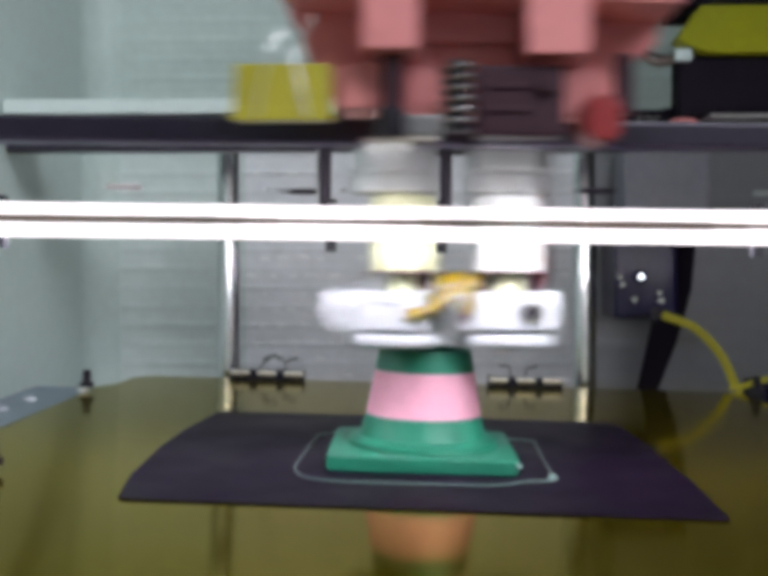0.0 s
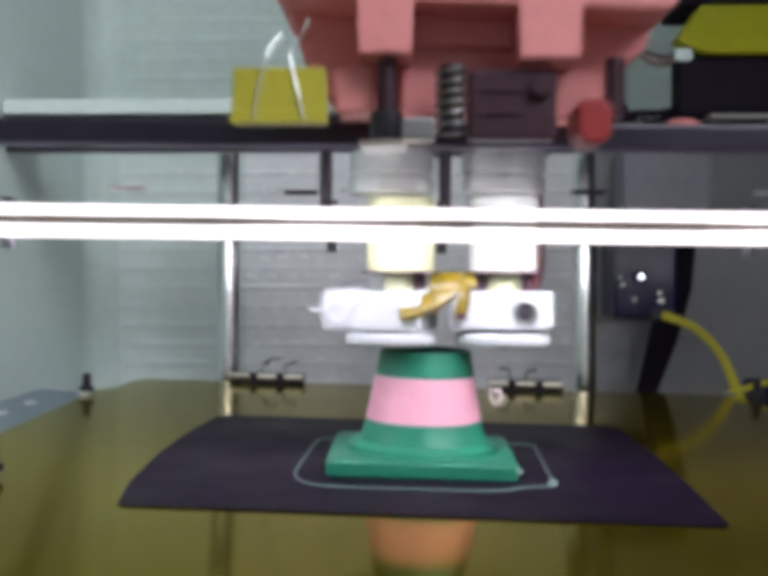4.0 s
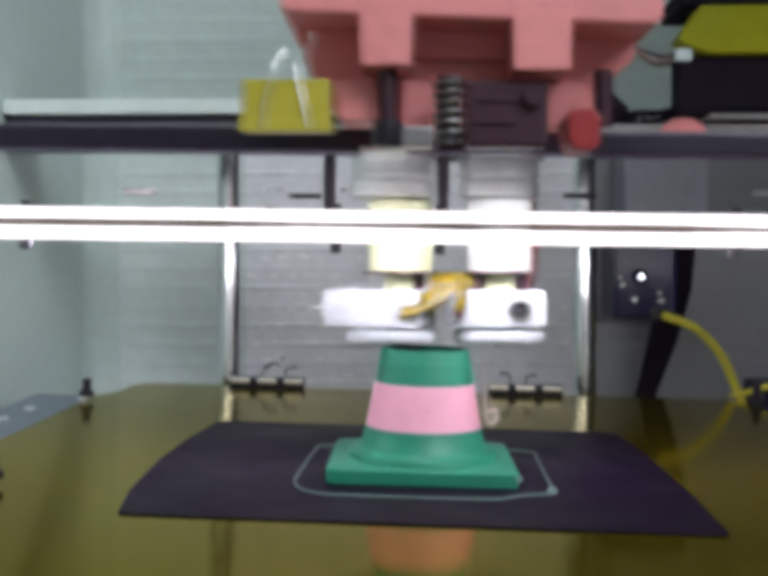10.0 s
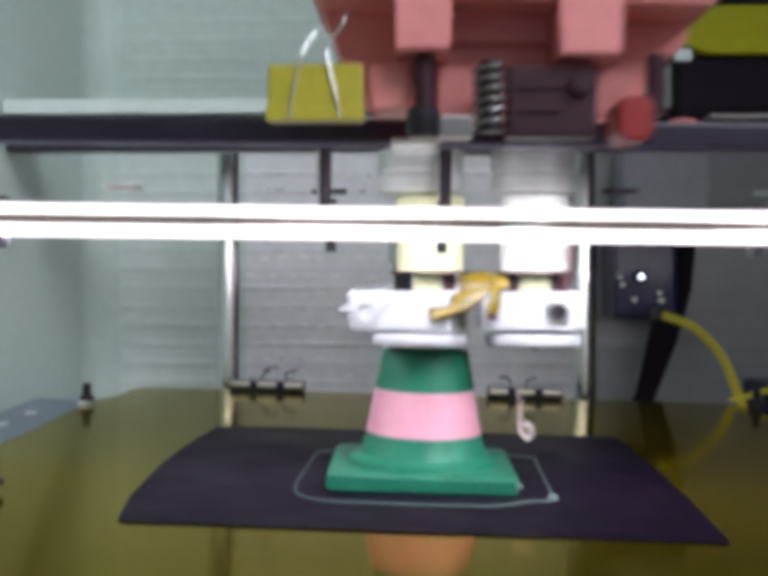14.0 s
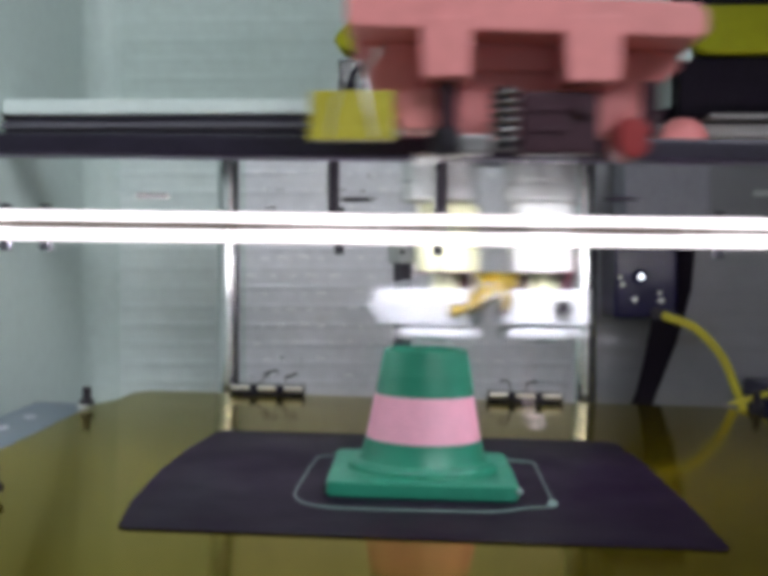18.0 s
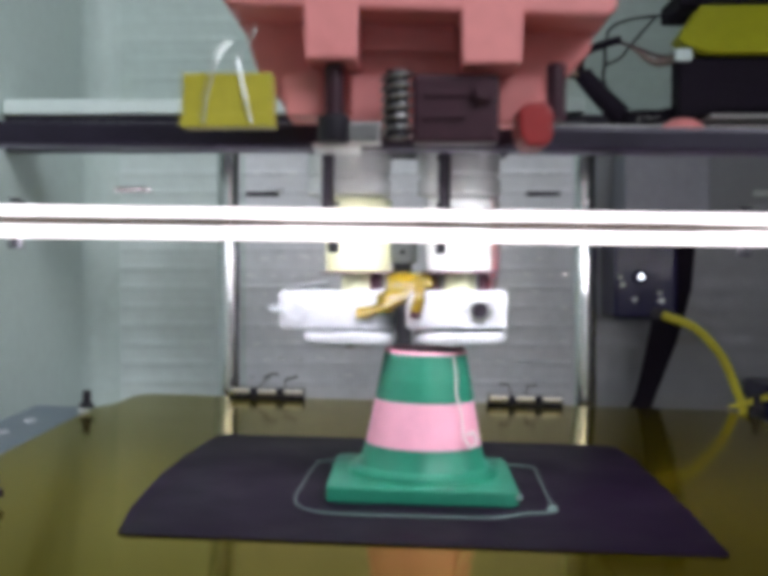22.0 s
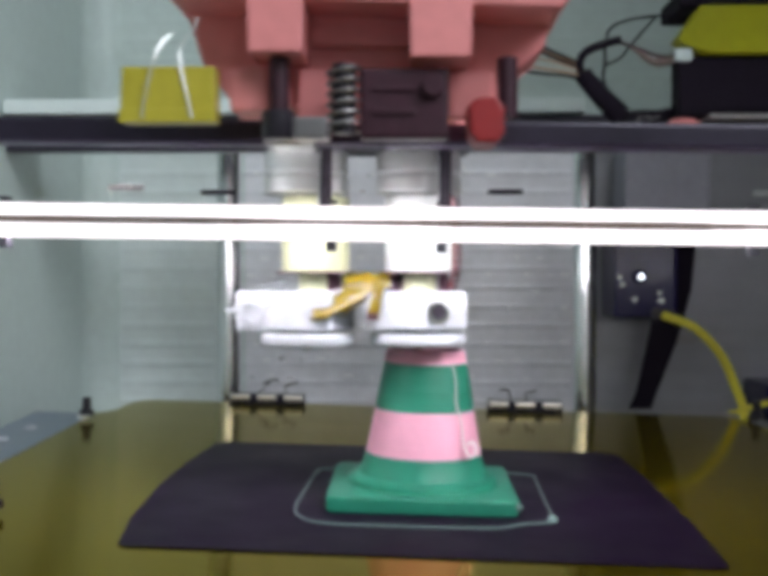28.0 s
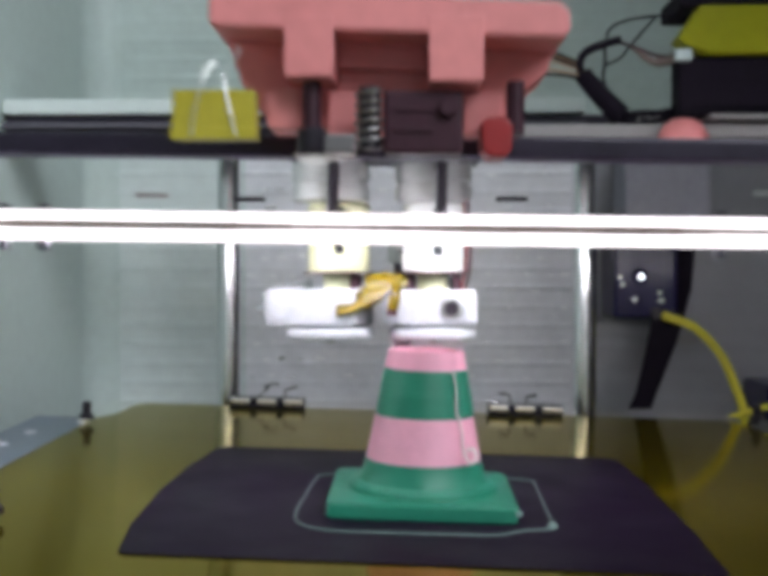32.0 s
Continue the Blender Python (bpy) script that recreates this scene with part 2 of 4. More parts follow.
# ---------- motion tables ----------
# seconds, head x (mm), beam y (mm from its middle place)
HOPS = [
    (0, 10.37, -12.4), (0.1, 24.4, -10.5), (0.2, 27.07, 4.6), (0.3, 9.47, 7.3), (0.4, 18.37, 18.6), (0.5, 30.21, 12.8), (0.6, 19.56, 15.7), (0.7, 7.07, -5.7),
    (0.8, 23.28, -10.5), (0.9, 28.43, 1.9), (1, 10.28, 12.4), (1.1, 11.95, -5.7), (1.2, 28.04, -5.7), (1.3, 15.88, 18.6), (1.4, 8.57, 7.3), (1.5, 23.84, -10.5),
    (1.6, 28, -0.6), (1.7, 16.81, 18.6), (1.8, 14.52, -12.9), (1.9, 26.1, -10.5), (2, 18.9, 22.8), (2.1, 8.22, 10), (2.2, 15.36, -12.9), (2.3, 27.5, 7.3),
    (2.4, 17.48, 21.5), (2.5, 13.68, -10.5), (2.6, 24.78, -8.1), (2.7, 22.74, 18.6), (2.8, 7.72, 4.6), (2.9, 15.36, -12.9), (3, 27.91, 6), (3.1, 20.62, 21.5),
    (3.2, 9.12, -8.1), (3.3, 28.04, -5.7), (3.4, 27.28, 15.7), (3.5, 7.19, 1.9), (3.6, 15.59, 21.5), (3.7, 11.98, -10.5), (3.8, 27.46, -5.7), (3.9, 20.31, 21.5),
    (4, 9.04, -8.9), (4.1, 21.93, -8.1), (4.2, 27.63, 10), (4.3, 10.32, 12.8), (4.4, 15.08, -12.9), (4.5, 26.72, 10), (4.6, 17.48, 21.5), (4.7, 8.17, -3.2),
    (4.8, 26.03, -5.7), (4.9, 27.59, 15.7), (5, 10.07, -1.6), (5.1, 18.76, -10.5), (5.2, 28.27, 4.6), (5.3, 8.22, -5.7), (5.4, 9.4, -8.1), (5.5, 18.42, 21.5),
    (5.6, 9.4, 12.8), (5.7, 16.22, -10.5), (5.8, 26, 7.3), (5.9, 17.48, 21.5), (6, 16.69, -13.4), (6.1, 27.75, -5.7), (6.2, 22.11, 18.6), (6.3, 9.55, 1.9),
    (6.4, 16.48, -12.9), (6.5, 26, 7.3), (6.6, 15.59, 21.5), (6.7, 11.98, -10.5), (6.8, 27.46, -5.7), (6.9, 20.31, 21.5), (7, 9.04, -8.9), (7.1, 21.93, -8.1),
    (7.2, 27.63, 10), (7.3, 10.32, 12.8), (7.4, 15.08, -12.9), (7.5, 26.72, 10), (7.6, 17.48, 21.5), (7.7, 8.17, -3.2), (7.8, 26.03, -5.7), (7.9, 27.59, 15.7),
    (8, 10.07, -1.6), (8.1, 18.76, -10.5), (8.2, 28.27, 4.6), (8.3, 8.22, -5.7), (8.4, 9.4, -8.1), (8.5, 27.8, 7.3), (8.6, 22.74, 18.6), (8.7, 9.29, -0.6),
    (8.8, 24.4, -10.5), (8.9, 26.97, 15.7), (9, 7.8, 2.1), (9.1, 13.4, -12.9), (9.2, 27.97, 4.6), (9.3, 17.79, 21.5), (9.4, 11.09, -5.7), (9.5, 29.6, 7.3),
    (9.6, 22.11, 18.6), (9.7, 9.21, 4.6), (9.8, 19.04, -10.5), (9.9, 28.38, 12.8), (10, 8.89, 4.4), (10.1, 16.52, -8.1), (10.2, 27.88, -3.2), (10.3, 16.81, 18.6),
    (10.4, 8.46, -3.2), (10.5, 26.54, -0.6), (10.6, 19.31, 18.6), (10.7, 9.51, 4.6), (10.8, 22.43, -10.5), (10.9, 27.59, 15.7), (11, 7.7, 4.4), (11.1, 12.83, -10.5),
    (11.2, 26.66, 1.9), (11.3, 17.79, 21.5), (11.4, 11.97, -8.1), (11.5, 27.97, 4.6), (11.6, 19.99, 21.5), (11.7, 7.54, -0.6), (11.8, 23.56, -10.5), (11.9, 26.42, 10),
    (12, 9.61, -3.2), (12.1, 19.61, -10.5), (12.2, 28.54, 10), (12.3, 14.32, 18.6), (12.4, 11.68, -8.1), (12.5, 26.95, 1.9), (12.6, 20.24, 18.6), (12.7, 12.21, -0.6),
    (12.8, 26.89, -5.7), (12.9, 21.88, 21.5), (13, 8.34, -7.4), (13.1, 20.79, -8.1), (13.2, 26.9, 7.3), (13.3, 12.15, 12.8), (13.4, 17.66, -8.1), (13.5, 25.74, 15.7),
    (13.6, 13.38, 18.6), (13.7, 11.11, -8.1), (13.8, 27.84, 1.9), (13.9, 20.31, 21.5), (14, 16.26, -12.4), (14.1, 25.92, -8.1), (14.2, 22.51, 21.5), (14.3, 9.29, -0.6),
    (14.4, 21.58, -10.5), (14.5, 22.11, 18.6), (14.6, 11.97, -8.1), (14.7, 27.97, 4.6), (14.8, 19.99, 21.5), (14.9, 7.54, -0.6), (15, 23.56, -10.5), (15.1, 26.42, 10),
    (15.2, 9.61, -3.2), (15.3, 19.61, -10.5), (15.4, 28.54, 10), (15.5, 14.32, 18.6), (15.6, 11.68, -8.1), (15.7, 26.95, 1.9), (15.8, 20.24, 18.6), (15.9, 12.21, -0.6),
    (16, 26.89, -5.7), (16.1, 21.88, 21.5), (16.2, 8.34, -7.4), (16.3, 20.79, -8.1), (16.4, 26.9, 7.3), (16.5, 10.4, 4.6), (16.6, 19.04, -10.5), (16.7, 28.54, 10),
    (16.8, 13.07, 15.7), (16.9, 11.68, -8.1), (17, 24.9, -7.4), (17.1, 16.22, 21.5), (17.2, 9.37, -5.7), (17.3, 27.46, -5.7), (17.4, 18.42, 21.5), (17.5, 9.58, -0.6),
    (17.6, 24.12, -10.5), (17.7, 27.15, 12.8), (17.8, 10.98, 7.3), (17.9, 25.64, -8.1), (18, 21.89, 19.2), (18.1, 9.29, -0.6), (18.2, 15.09, -10.5), (18.3, 27.76, 12.8),
    (18.4, 10.95, 10), (18.5, 21.58, -10.5), (18.6, 27.59, 15.7), (18.7, 14, 18.6), (18.8, 17.35, -10.5), (18.9, 27.33, 10), (19, 12.72, 12.4), (19.1, 19.94, -8.1),
    (19.2, 29.75, 10), (19.3, 13.38, 18.6), (19.4, 16.81, -8.1), (19.5, 8.79, -5.7), (19.6, -0.44, 7.3), (19.7, -10.41, 15.7), (19.8, -6.54, -8.1), (19.9, -0.02, 4.6),
    (20, -16.63, 11.2), (20.1, -10.25, -8.1), (20.2, -2.4, 4.6), (20.3, -15.05, 15.7), (20.4, -8.06, -3.2), (20.5, 0.64, 10), (20.6, -14.74, 15.7), (20.7, -16.46, -3.2),
    (20.8, -0.02, 4.6), (20.9, -14.69, 18.6), (21, -9.51, -11.4), (21.1, 0.76, 7.3), (21.2, -10.1, 15.7), (21.3, -12.24, -8.1), (21.4, -0.27, 10), (21.5, -12.45, 21.5),
    (21.6, -10.74, -5.7), (21.7, 1.36, 7.3), (21.8, -14.34, 21.5), (21.9, -13.09, -8.1), (22, -0.82, -3.2), (22.1, -13.45, 18.6), (22.2, -14.73, -3.2), (22.3, 1.25, 10),
    (22.4, -14.07, 18.6), (22.5, -13.95, -8.1), (22.6, -0.31, 4.6), (22.7, -6.15, 21.5), (22.8, -10.04, -10.5), (22.9, 0.76, 7.3), (23, -16.61, 17.2), (23.1, -11.67, -8.1),
    (23.2, -2.7, -0.6), (23.3, -13.71, 21.5), (23.4, -8.44, -5.7), (23.5, -0.27, 10), (23.6, -15.39, 12.8), (23.7, -15.34, -5.7), (23.8, -0.61, 4.6), (23.9, -15.05, 15.7),
    (24, -7.0, -11.4), (24.1, -0.74, 7.3), (24.2, -12.13, 21.5), (24.3, -8.82, -8.1), (24.4, -1.48, 10), (24.5, -15.43, 10), (24.6, -3.7, -8.1), (24.7, 0.76, 7.3),
    (24.8, -18.17, 7.3), (24.9, -5.97, -8.1), (25, -3.41, 13.6), (25.1, -16.06, 7.3), (25.2, -8.82, -8.1), (25.3, -7.21, 18.6), (25.4, -16.36, 7.3), (25.5, -4.55, -8.1),
    (25.6, -13.95, -8.1), (25.7, -0.31, 4.6), (25.8, -6.15, 21.5), (25.9, -10.04, -10.5), (26, 0.76, 7.3), (26.1, -16.61, 17.2), (26.2, -11.67, -8.1), (26.3, -2.7, -0.6),
    (26.4, -13.71, 21.5), (26.5, -8.44, -5.7), (26.6, -0.27, 10), (26.7, -15.39, 12.8), (26.8, -15.34, -5.7), (26.9, -0.61, 4.6), (27, -15.05, 15.7), (27.1, -7.54, -11.4),
    (27.2, -0.74, 7.3), (27.3, -12.13, 21.5), (27.4, -8.82, -8.1), (27.5, 0.75, -5.7), (27.6, -7.72, 21.5), (27.7, -16.69, 4.6), (27.8, -3.71, -3.2), (27.9, -2.99, 10),
    (28, -11.6, -10.4), (28.1, 0.7, 1.9), (28.2, -6.9, 18.6), (28.3, -11.1, -8.1), (28.4, -1.64, 7.3), (28.5, -14.43, 15.7), (28.6, -4.55, -8.1), (28.7, 0.16, 7.3),
    (28.8, -16.39, 4.6), (28.9, -11.1, -8.1), (29, -5.2, 17.2), (29.1, -13.46, 1.9), (29.2, -2.84, -3.2), (29.3, -11.82, 21.5), (29.4, -17.28, 4.6), (29.5, -1.37, 1.9),
    (29.6, -13.5, 15.7), (29.7, -12.99, -3.2), (29.8, -3.3, 10), (29.9, -14.74, 15.7), (30, -5.9, -12.4), (30.1, -4.37, 12.8), (30.2, -14.12, 15.7), (30.3, 1.25, 10),
    (30.4, -6.27, 18.6), (30.5, -14.98, -0.6), (30.6, -0.91, 4.6), (30.7, -6.58, 18.6), (30.8, -7.3, -5.7), (30.9, 0.76, 7.3), (31, -17.59, 3.2), (31.1, -3.42, -3.2),
    (31.2, 0.34, 10), (31.3, -14.44, -3.2), (31.4, -1.53, -0.6), (31.5, -15.39, 12.8), (31.6, -11.6, -5.7), (31.7, -2.99, -5.7), (31.8, -15.46, 7.3), (31.9, -8.73, -5.7),
    (32, -7.26, 17.2),
]

SINK = [(0.0, 0.0), (3.0, 0.085), (6.0, 0.168), (9.0, 0.245), (13.0, 0.376), (17.0, 0.51), (19.0, 0.56), (23.0, 0.685), (28.0, 0.862), (32.0, 1.0)]
DROP = 0.0110
BED_Y, BED_Z = 0.290, 0.2542
HEAD_Y = 0.288
BED_TILT = (1.126, 1.53)


def bed_pose(f):
    return pose(0, BED_Y, BED_Z - DROP * f, BED_TILT[0], BED_TILT[1], 0)


def sink_at(t):
    for (a, fa), (b, fb) in zip(SINK, SINK[1:]):
        if t <= b:
            return fa + (fb - fa) * (t - a) / (b - a)
    return 1.0


RIDERS = []      # things carried by the bed
BEAM_THINGS = []  # things carried by the crossbeam
HEAD_THINGS = []  # things carried by the print head
GROWTH = []      # rings of the print that come up one by one


def rides(ob, x=0.0, y=0.0, z=0.0, rz=0.0):
    """ob is carried by the bed at this place on it, in millimetres."""
    local = pose(x * 0.001, y * 0.001, z * 0.001, 0, 0, rz)
    ob.matrix_world = bed_pose(0) @ local
    RIDERS.append((ob, local))
    return ob


# ---------- the room and the enclosure ----------
def wall(name, x0, x1, y0, y1, z0, z1, mat, label):
    return tagged(part(name, box(x0, x1, y0, y1, z0, z1, 0), mat), label, "wall", kind="structure")


wall("floor", -1600, 1600, -1600, 1600, -760, -740, M_FLOOR, "plain grey floor of the room")
wall("ceiling", -1600, 1600, -1600, 1600, 1800, 1820, M_ROOM, "plain pale ceiling of the room")
wall("wall_north", -1600, 1600, 1600, 1620, -740, 1800, M_ROOM, "plain pale wall of the room")
wall("wall_south", -1600, 1600, -1620, -1600, -740, 1800, M_ROOM, "plain pale wall of the room")
wall("wall_west", -1620, -1600, -1600, 1600, -740, 1800, M_ROOM, "plain pale wall of the room")
wall("wall_east", 1600, 1620, -1600, 1600, -740, 1800, M_ROOM, "plain pale wall of the room")
wall("table_top", -600, 600, -300, 900, 60, 90, M_FLOOR, "plain dark grey table top under the printer")

wall("printer_wall_left", -152, -145, 120, 520, 90, 600, M_SIDE, "pale green-grey side panel of the printer")
# right panel is out of view, raised to 950 to shade the upper right
wall("printer_wall_right_shade", 205, 212, 120, 520, 90, 950, M_DARKR, "unseen dark grey side panel, raised to shade the back")
wall("printer_wall_back", -152, 212, 520, 527, 90, 600, M_WALL, "grey foil-faced back panel of the printer")

def back_relief(name, label, mat, x0, x1, z0, z1, nx, nz, foil):
    """A facing of the back panel: level ridges, or foil with dimples and creases."""
    verts = []
    for z in np.linspace(z0, z1, nz):
        for x in np.linspace(x0, x1, nx):
            row = (z - 92) / 8.6
            ridge = 1.3 * math.exp(-(((row % 1.0) - 0.5) / 0.11) ** 2) * (0.5 + 0.5 * noise.noise(Vector((x * 0.02, int(row) * 3.1, 1))))
            crease = noise.noise(Vector((x * 0.09, z * 0.16, 3))) * (0.10 if foil else 0.2) + noise.noise(Vector((x * 0.02, z * 0.03, 7))) * (0.0 if foil else 0.3)
            dim = 0.0
            if z > 368:
                ridge *= 0.35
            if foil:
                cell = x / 5.0 + 0.37 * (int(row * 2) % 3)
                lift = max(0.0, math.sin(math.floor(cell) * 12.9898 + int(row * 2) * 78.233) * 43758.5453 % 1.0 - 0.5)
                dim = 0.15 * lift * math.sin(math.pi * (cell % 1.0)) * math.exp(-((((row * 2) % 1.0) - 0.5) / 0.19) ** 2)
                ridge *= 0.7
            verts.append((x * 0.001, (517.4 - ridge - dim + crease * 0.8) * 0.001, z * 0.001))
    faces = [(j * nx + i, j * nx + i + 1, (j + 1) * nx + i + 1, (j + 1) * nx + i) for j in range(nz - 1) for i in range(nx - 1)]
    me = bpy.data.meshes.new(name)
    me.from_pydata(verts, [], faces)
    me.materials.append(mat)
    for p in me.polygons:
        p.use_smooth = True
    return tagged(new(name, me), label, "wall", kind="structure")


back_relief("foil_facing_left", "pale green-grey ridged facing of the back panel", M_RIDGE_LIT, -144.6, -74, 92, 368, 40, 260, False)
back_relief("foil_facing", "creased grey foil facing on the back panel", M_WALL, -74, 76, 92, 368, 200, 480, True)
back_relief("dark_facing", "dark grey smooth facing of the back panel", M_DARKW, 76, 204.6, 92, 368, 60, 120, False)
back_relief("upper_facing", "pale green-grey upper facing of the back panel", M_SIDE, -144.6, 204.6, 369, 598, 80, 220, False)
# small bright metal flecks put in for the glints of the foil, in loose rows
rng = random.Random(31)
bm = bmesh.new()
for i in range(13):
    for j in range(17):
        x = -70 + j * 8.8 + (4.4 if i % 2 else 0.0) + rng.uniform(-1.5, 1.5)
        z = 254 + i * 7.6 + rng.uniform(-0.8, 0.8)
        half, tall = rng.uniform(0.7, 2.3), rng.uniform(0.3, 0.62)
        if rng.random() < 0.62 - 0.0026 * x and x < 70:
            box(-half, half, -0.12, 0.3, -tall, tall, 0.1, 1, pose(x * 0.001, 0.5158, z * 0.001, rng.uniform(-3.5, 1.5), rng.uniform(-6, 6), rng.uniform(-3, 3)), bm)
tagged(part("foil_glints", bm, M_FOIL_GLINT), "small bright metal flecks put in for the foil's glints", "foil", kind="stuff")
# rounded inner corner of the side and back panels
cove = [(-144.9, 503)] + [(-130.9 - 14 * math.cos(a), 503 + 14 * math.sin(a)) for a in np.linspace(0, math.pi / 2, 9)][1:] + [(-130.9, 518), (-144.9, 518)]
bm = bmesh.new()
low = [bm.verts.new((x * 0.001, y * 0.001, 0.0905)) for x, y in cove]
top = [bm.verts.new((x * 0.001, y * 0.001, 0.5995)) for x, y in cove]
for i in range(len(cove)):
    j = (i + 1) % len(cove)
    bm.faces.new((low[i], top[i], top[j], low[j]))
bmesh.ops.recalc_face_normals(bm, faces=bm.faces)
tagged(part("corner_cove", bm, M_SIDE, smooth=True), "pale green-grey rounded inner corner of the printer", "wall", kind="structure")
# ledge and slot across the back panel
tagged(part("trim_ledge", box(-144.5, 62, 405, 419, 356.9, 362.2, 0.8), M_TRIM), "pale ledge across the printer", "trim", kind="structure")
tagged(part("trim_slot", box(-144.5, 204.5, 408, 417, 344.0, 356.7, 0.5), M_BEAM), "dark rail below the pale ledge", "trim", kind="structure")
tagged(part("trim_rail", box(-144.5, 62, 403.5, 407.8, 351.8, 353.8, 0.4), M_TAB), "thin dark metal rail below the dark rail", "trim", kind="structure")


tagged(part("wall_label", box(153.6, 166, 514.6, 515.4, 334.8, 337.4, 0.2), M_OFFW), "small white label strip on the back panel", "label", kind="structure")
tagged(part("wall_tape", box(117, 128.5, 514.6, 515.4, 268.6, 272.6, 0.2), M_GREYP), "small piece of grey tape on the back panel", "tape", kind="structure")


# ---------- upright rods and lead screw ----------
def guide_rod(x):
    rod = tagged(part("guide_rod", lathe([(4.9, 90), (4.9, 352)], 40), M_ROD, smooth=True),
                 "polished steel upright guide rod behind the bed", "rod", "guide rods")
    rod.location = (x * 0.001, 0.470, 0)
    return rod


guide_rod(-74.0)
guide_rod(71.5)
screw = thing("lead_screw", "dark ribbed upright lead screw behind the bed", "lead screw", m=pose(-0.0026, 0.470, 0))
part("shaft", lathe([(3.2, 90), (3.2, 322)], 24), M_BLACK, screw, smooth=True)
prof = []
for i in range(160):
    z = 240 + i * 0.5
    prof.append((3.3 + (0.7 if i % 4 < 2 else 0.0), z))
part("thread", lathe([(3.25, 239.5)] + prof + [(3.25, 320.5)], 20), M_TAB, screw, "dark worn thread")


part("collar", lathe([(5.2, 304.5), (6.0, 305), (6.0, 315.5), (5.2, 316)], 28), M_OFFW, screw, "white collar", True)
part("set_screw", lathe([(1.0, 0), (1.0, 0.5)], 12, pose(0, -0.0060, 0.3090, 90)), M_BLACK, screw)


# ---------- the bed ----------
def build_bed():
    bed = thing("print_bed", "amber film-covered glossy heated bed plate of the printer", "printer bed")
    bm = bmesh.new()
    outline = [(-113, -150), (130, -150), (130, 148), (122, 160), (-103, 160), (-107.5, 152), (-108.5, 130), (-113, 120)]
    a = [bm.verts.new((x * 0.001, y * 0.001, 0)) for x, y in outline]
    b = [bm.verts.new((x * 0.001, y * 0.001, -0.004)) for x, y in outline]
    bm.faces.new(a)
    bm.faces.new(list(reversed(b)))
    for i in range(len(a)):
        j = (i + 1) % len(a)
        bm.faces.new((a[i], b[i], b[j], a[j]))
    bmesh.ops.recalc_face_normals(bm, faces=bm.faces)
    bmesh.ops.bevel(bm, geom=bm.edges[:], offset=0.0005, segments=2, affect="EDGES")
    part("plate", bm, M_AMBER, bed)
    part("carrier", box(-110, 126, -140, 150, -14, -4.3, 1.5), M_BLACK, bed, "black carrier frame under the plate")
    strip = part("side_strip", box(-137, -113.3, -150, 128, -7, -1.2, 0.8), M_BLUEG, bed, "blue-grey metal strip along the plate")
    for x, y in ((-126.3, 89), (-127.2, 65), (-124, 20)):
        part("strip_screw", lathe([(2.1, -1.4), (2.1, -0.7), (1.4, -0.2)], 16, pose(x * 0.001, y * 0.001, 0)), M_WHITE, strip, "pale screw head")
    return rides(bed)


def levelling_bolt(x, y, group="levelling bolts", ring=M_OFFW):
    b = thing("levelling_bolt", "black levelling bolt with a %s washer on the bed" % ("pale" if ring == M_OFFW else "dark"), "bolt", group)
    part("washer", lathe([(2.1, 0.1), (2.1, 1.1), (1.8, 1.5)], 24, pose(-0.0012, 0, 0)), ring, b, "", True)
    part("shank", lathe([(1.5, 1.6), (1.5, 7.2), (1.2, 7.6)], 16), M_BLACK, b, smooth=True)
    part("nut", lathe([(2.6, 1.7), (2.6, 3.3)], 6), M_BLACK, b)
    return rides(b, x, y)


build_bed()
levelling_bolt(-112.0, 105.0)
levelling_bolt(-93.0, -37.0)
levelling_bolt(132.5, 150.0, ring=M_BLACK)


def build_sheet():
    bm = bmesh.new()
    outline = [(-57.4, -61.2), (62.6, -64.0), (63.6, -62.2), (65.1, -26.5), (65.3, 24.2), (63.9, 62.7), (60.8, 65.4), (-55.7, 65.4), (-59.4, 63.2), (-62.4, 29.3), (-63.2, -1.1), (-61.8, -37.6), (-59.0, -59.6)]
    a = [bm.verts.new((x * 0.001, y * 0.001, 0.0004)) for x, y in outline]
    b = [bm.verts.new((x * 0.001, y * 0.001, 0.0001)) for x, y in outline]
    bm.faces.new(a)
    bm.faces.new(list(reversed(b)))
    for i in range(len(a)):
        j = (i + 1) % len(a)
        bm.faces.new((a[i], b[i], b[j], a[j]))
    bmesh.ops.recalc_face_normals(bm, faces=bm.faces)
    bmesh.ops.bevel(bm, geom=bm.edges[:], offset=0.0001, segments=2, affect="EDGES")
    ob = tagged(part("build_sheet", bm, M_MAT), "matt black square build sheet lying on the amber bed", "build sheet")
    return rides(ob)


build_sheet()


def bed_clip(x, handles):
    c = thing("binder_clip", "black binder clip with shiny edges on the bed's back edge", "clip", "bed clips")
    part("body", prism([(-14.6, -3.2), (14.6, -3.2), (14.6, 2.8), (-14.6, 2.8)], -5.5, 2.5, 0.7), M_GLOSS, c)
    for xa, xb in ((-13.8, -6.8), (-3.6, 3.6), (6.8, 13.9)):
        part("edge_roll", tube([(xa, -5.8, 1.6), (xb, -5.8, 1.6)], 1.05, 12, 1), M_ROLL, c, "shiny rolled edge", True)
    for line in handles:
        part("wire_handle", tube(line, (0.26, 0.46), 8, 6), M_BLACK, c, "black wire handle", True)
    return rides(c, x, 160.5, 1.2)


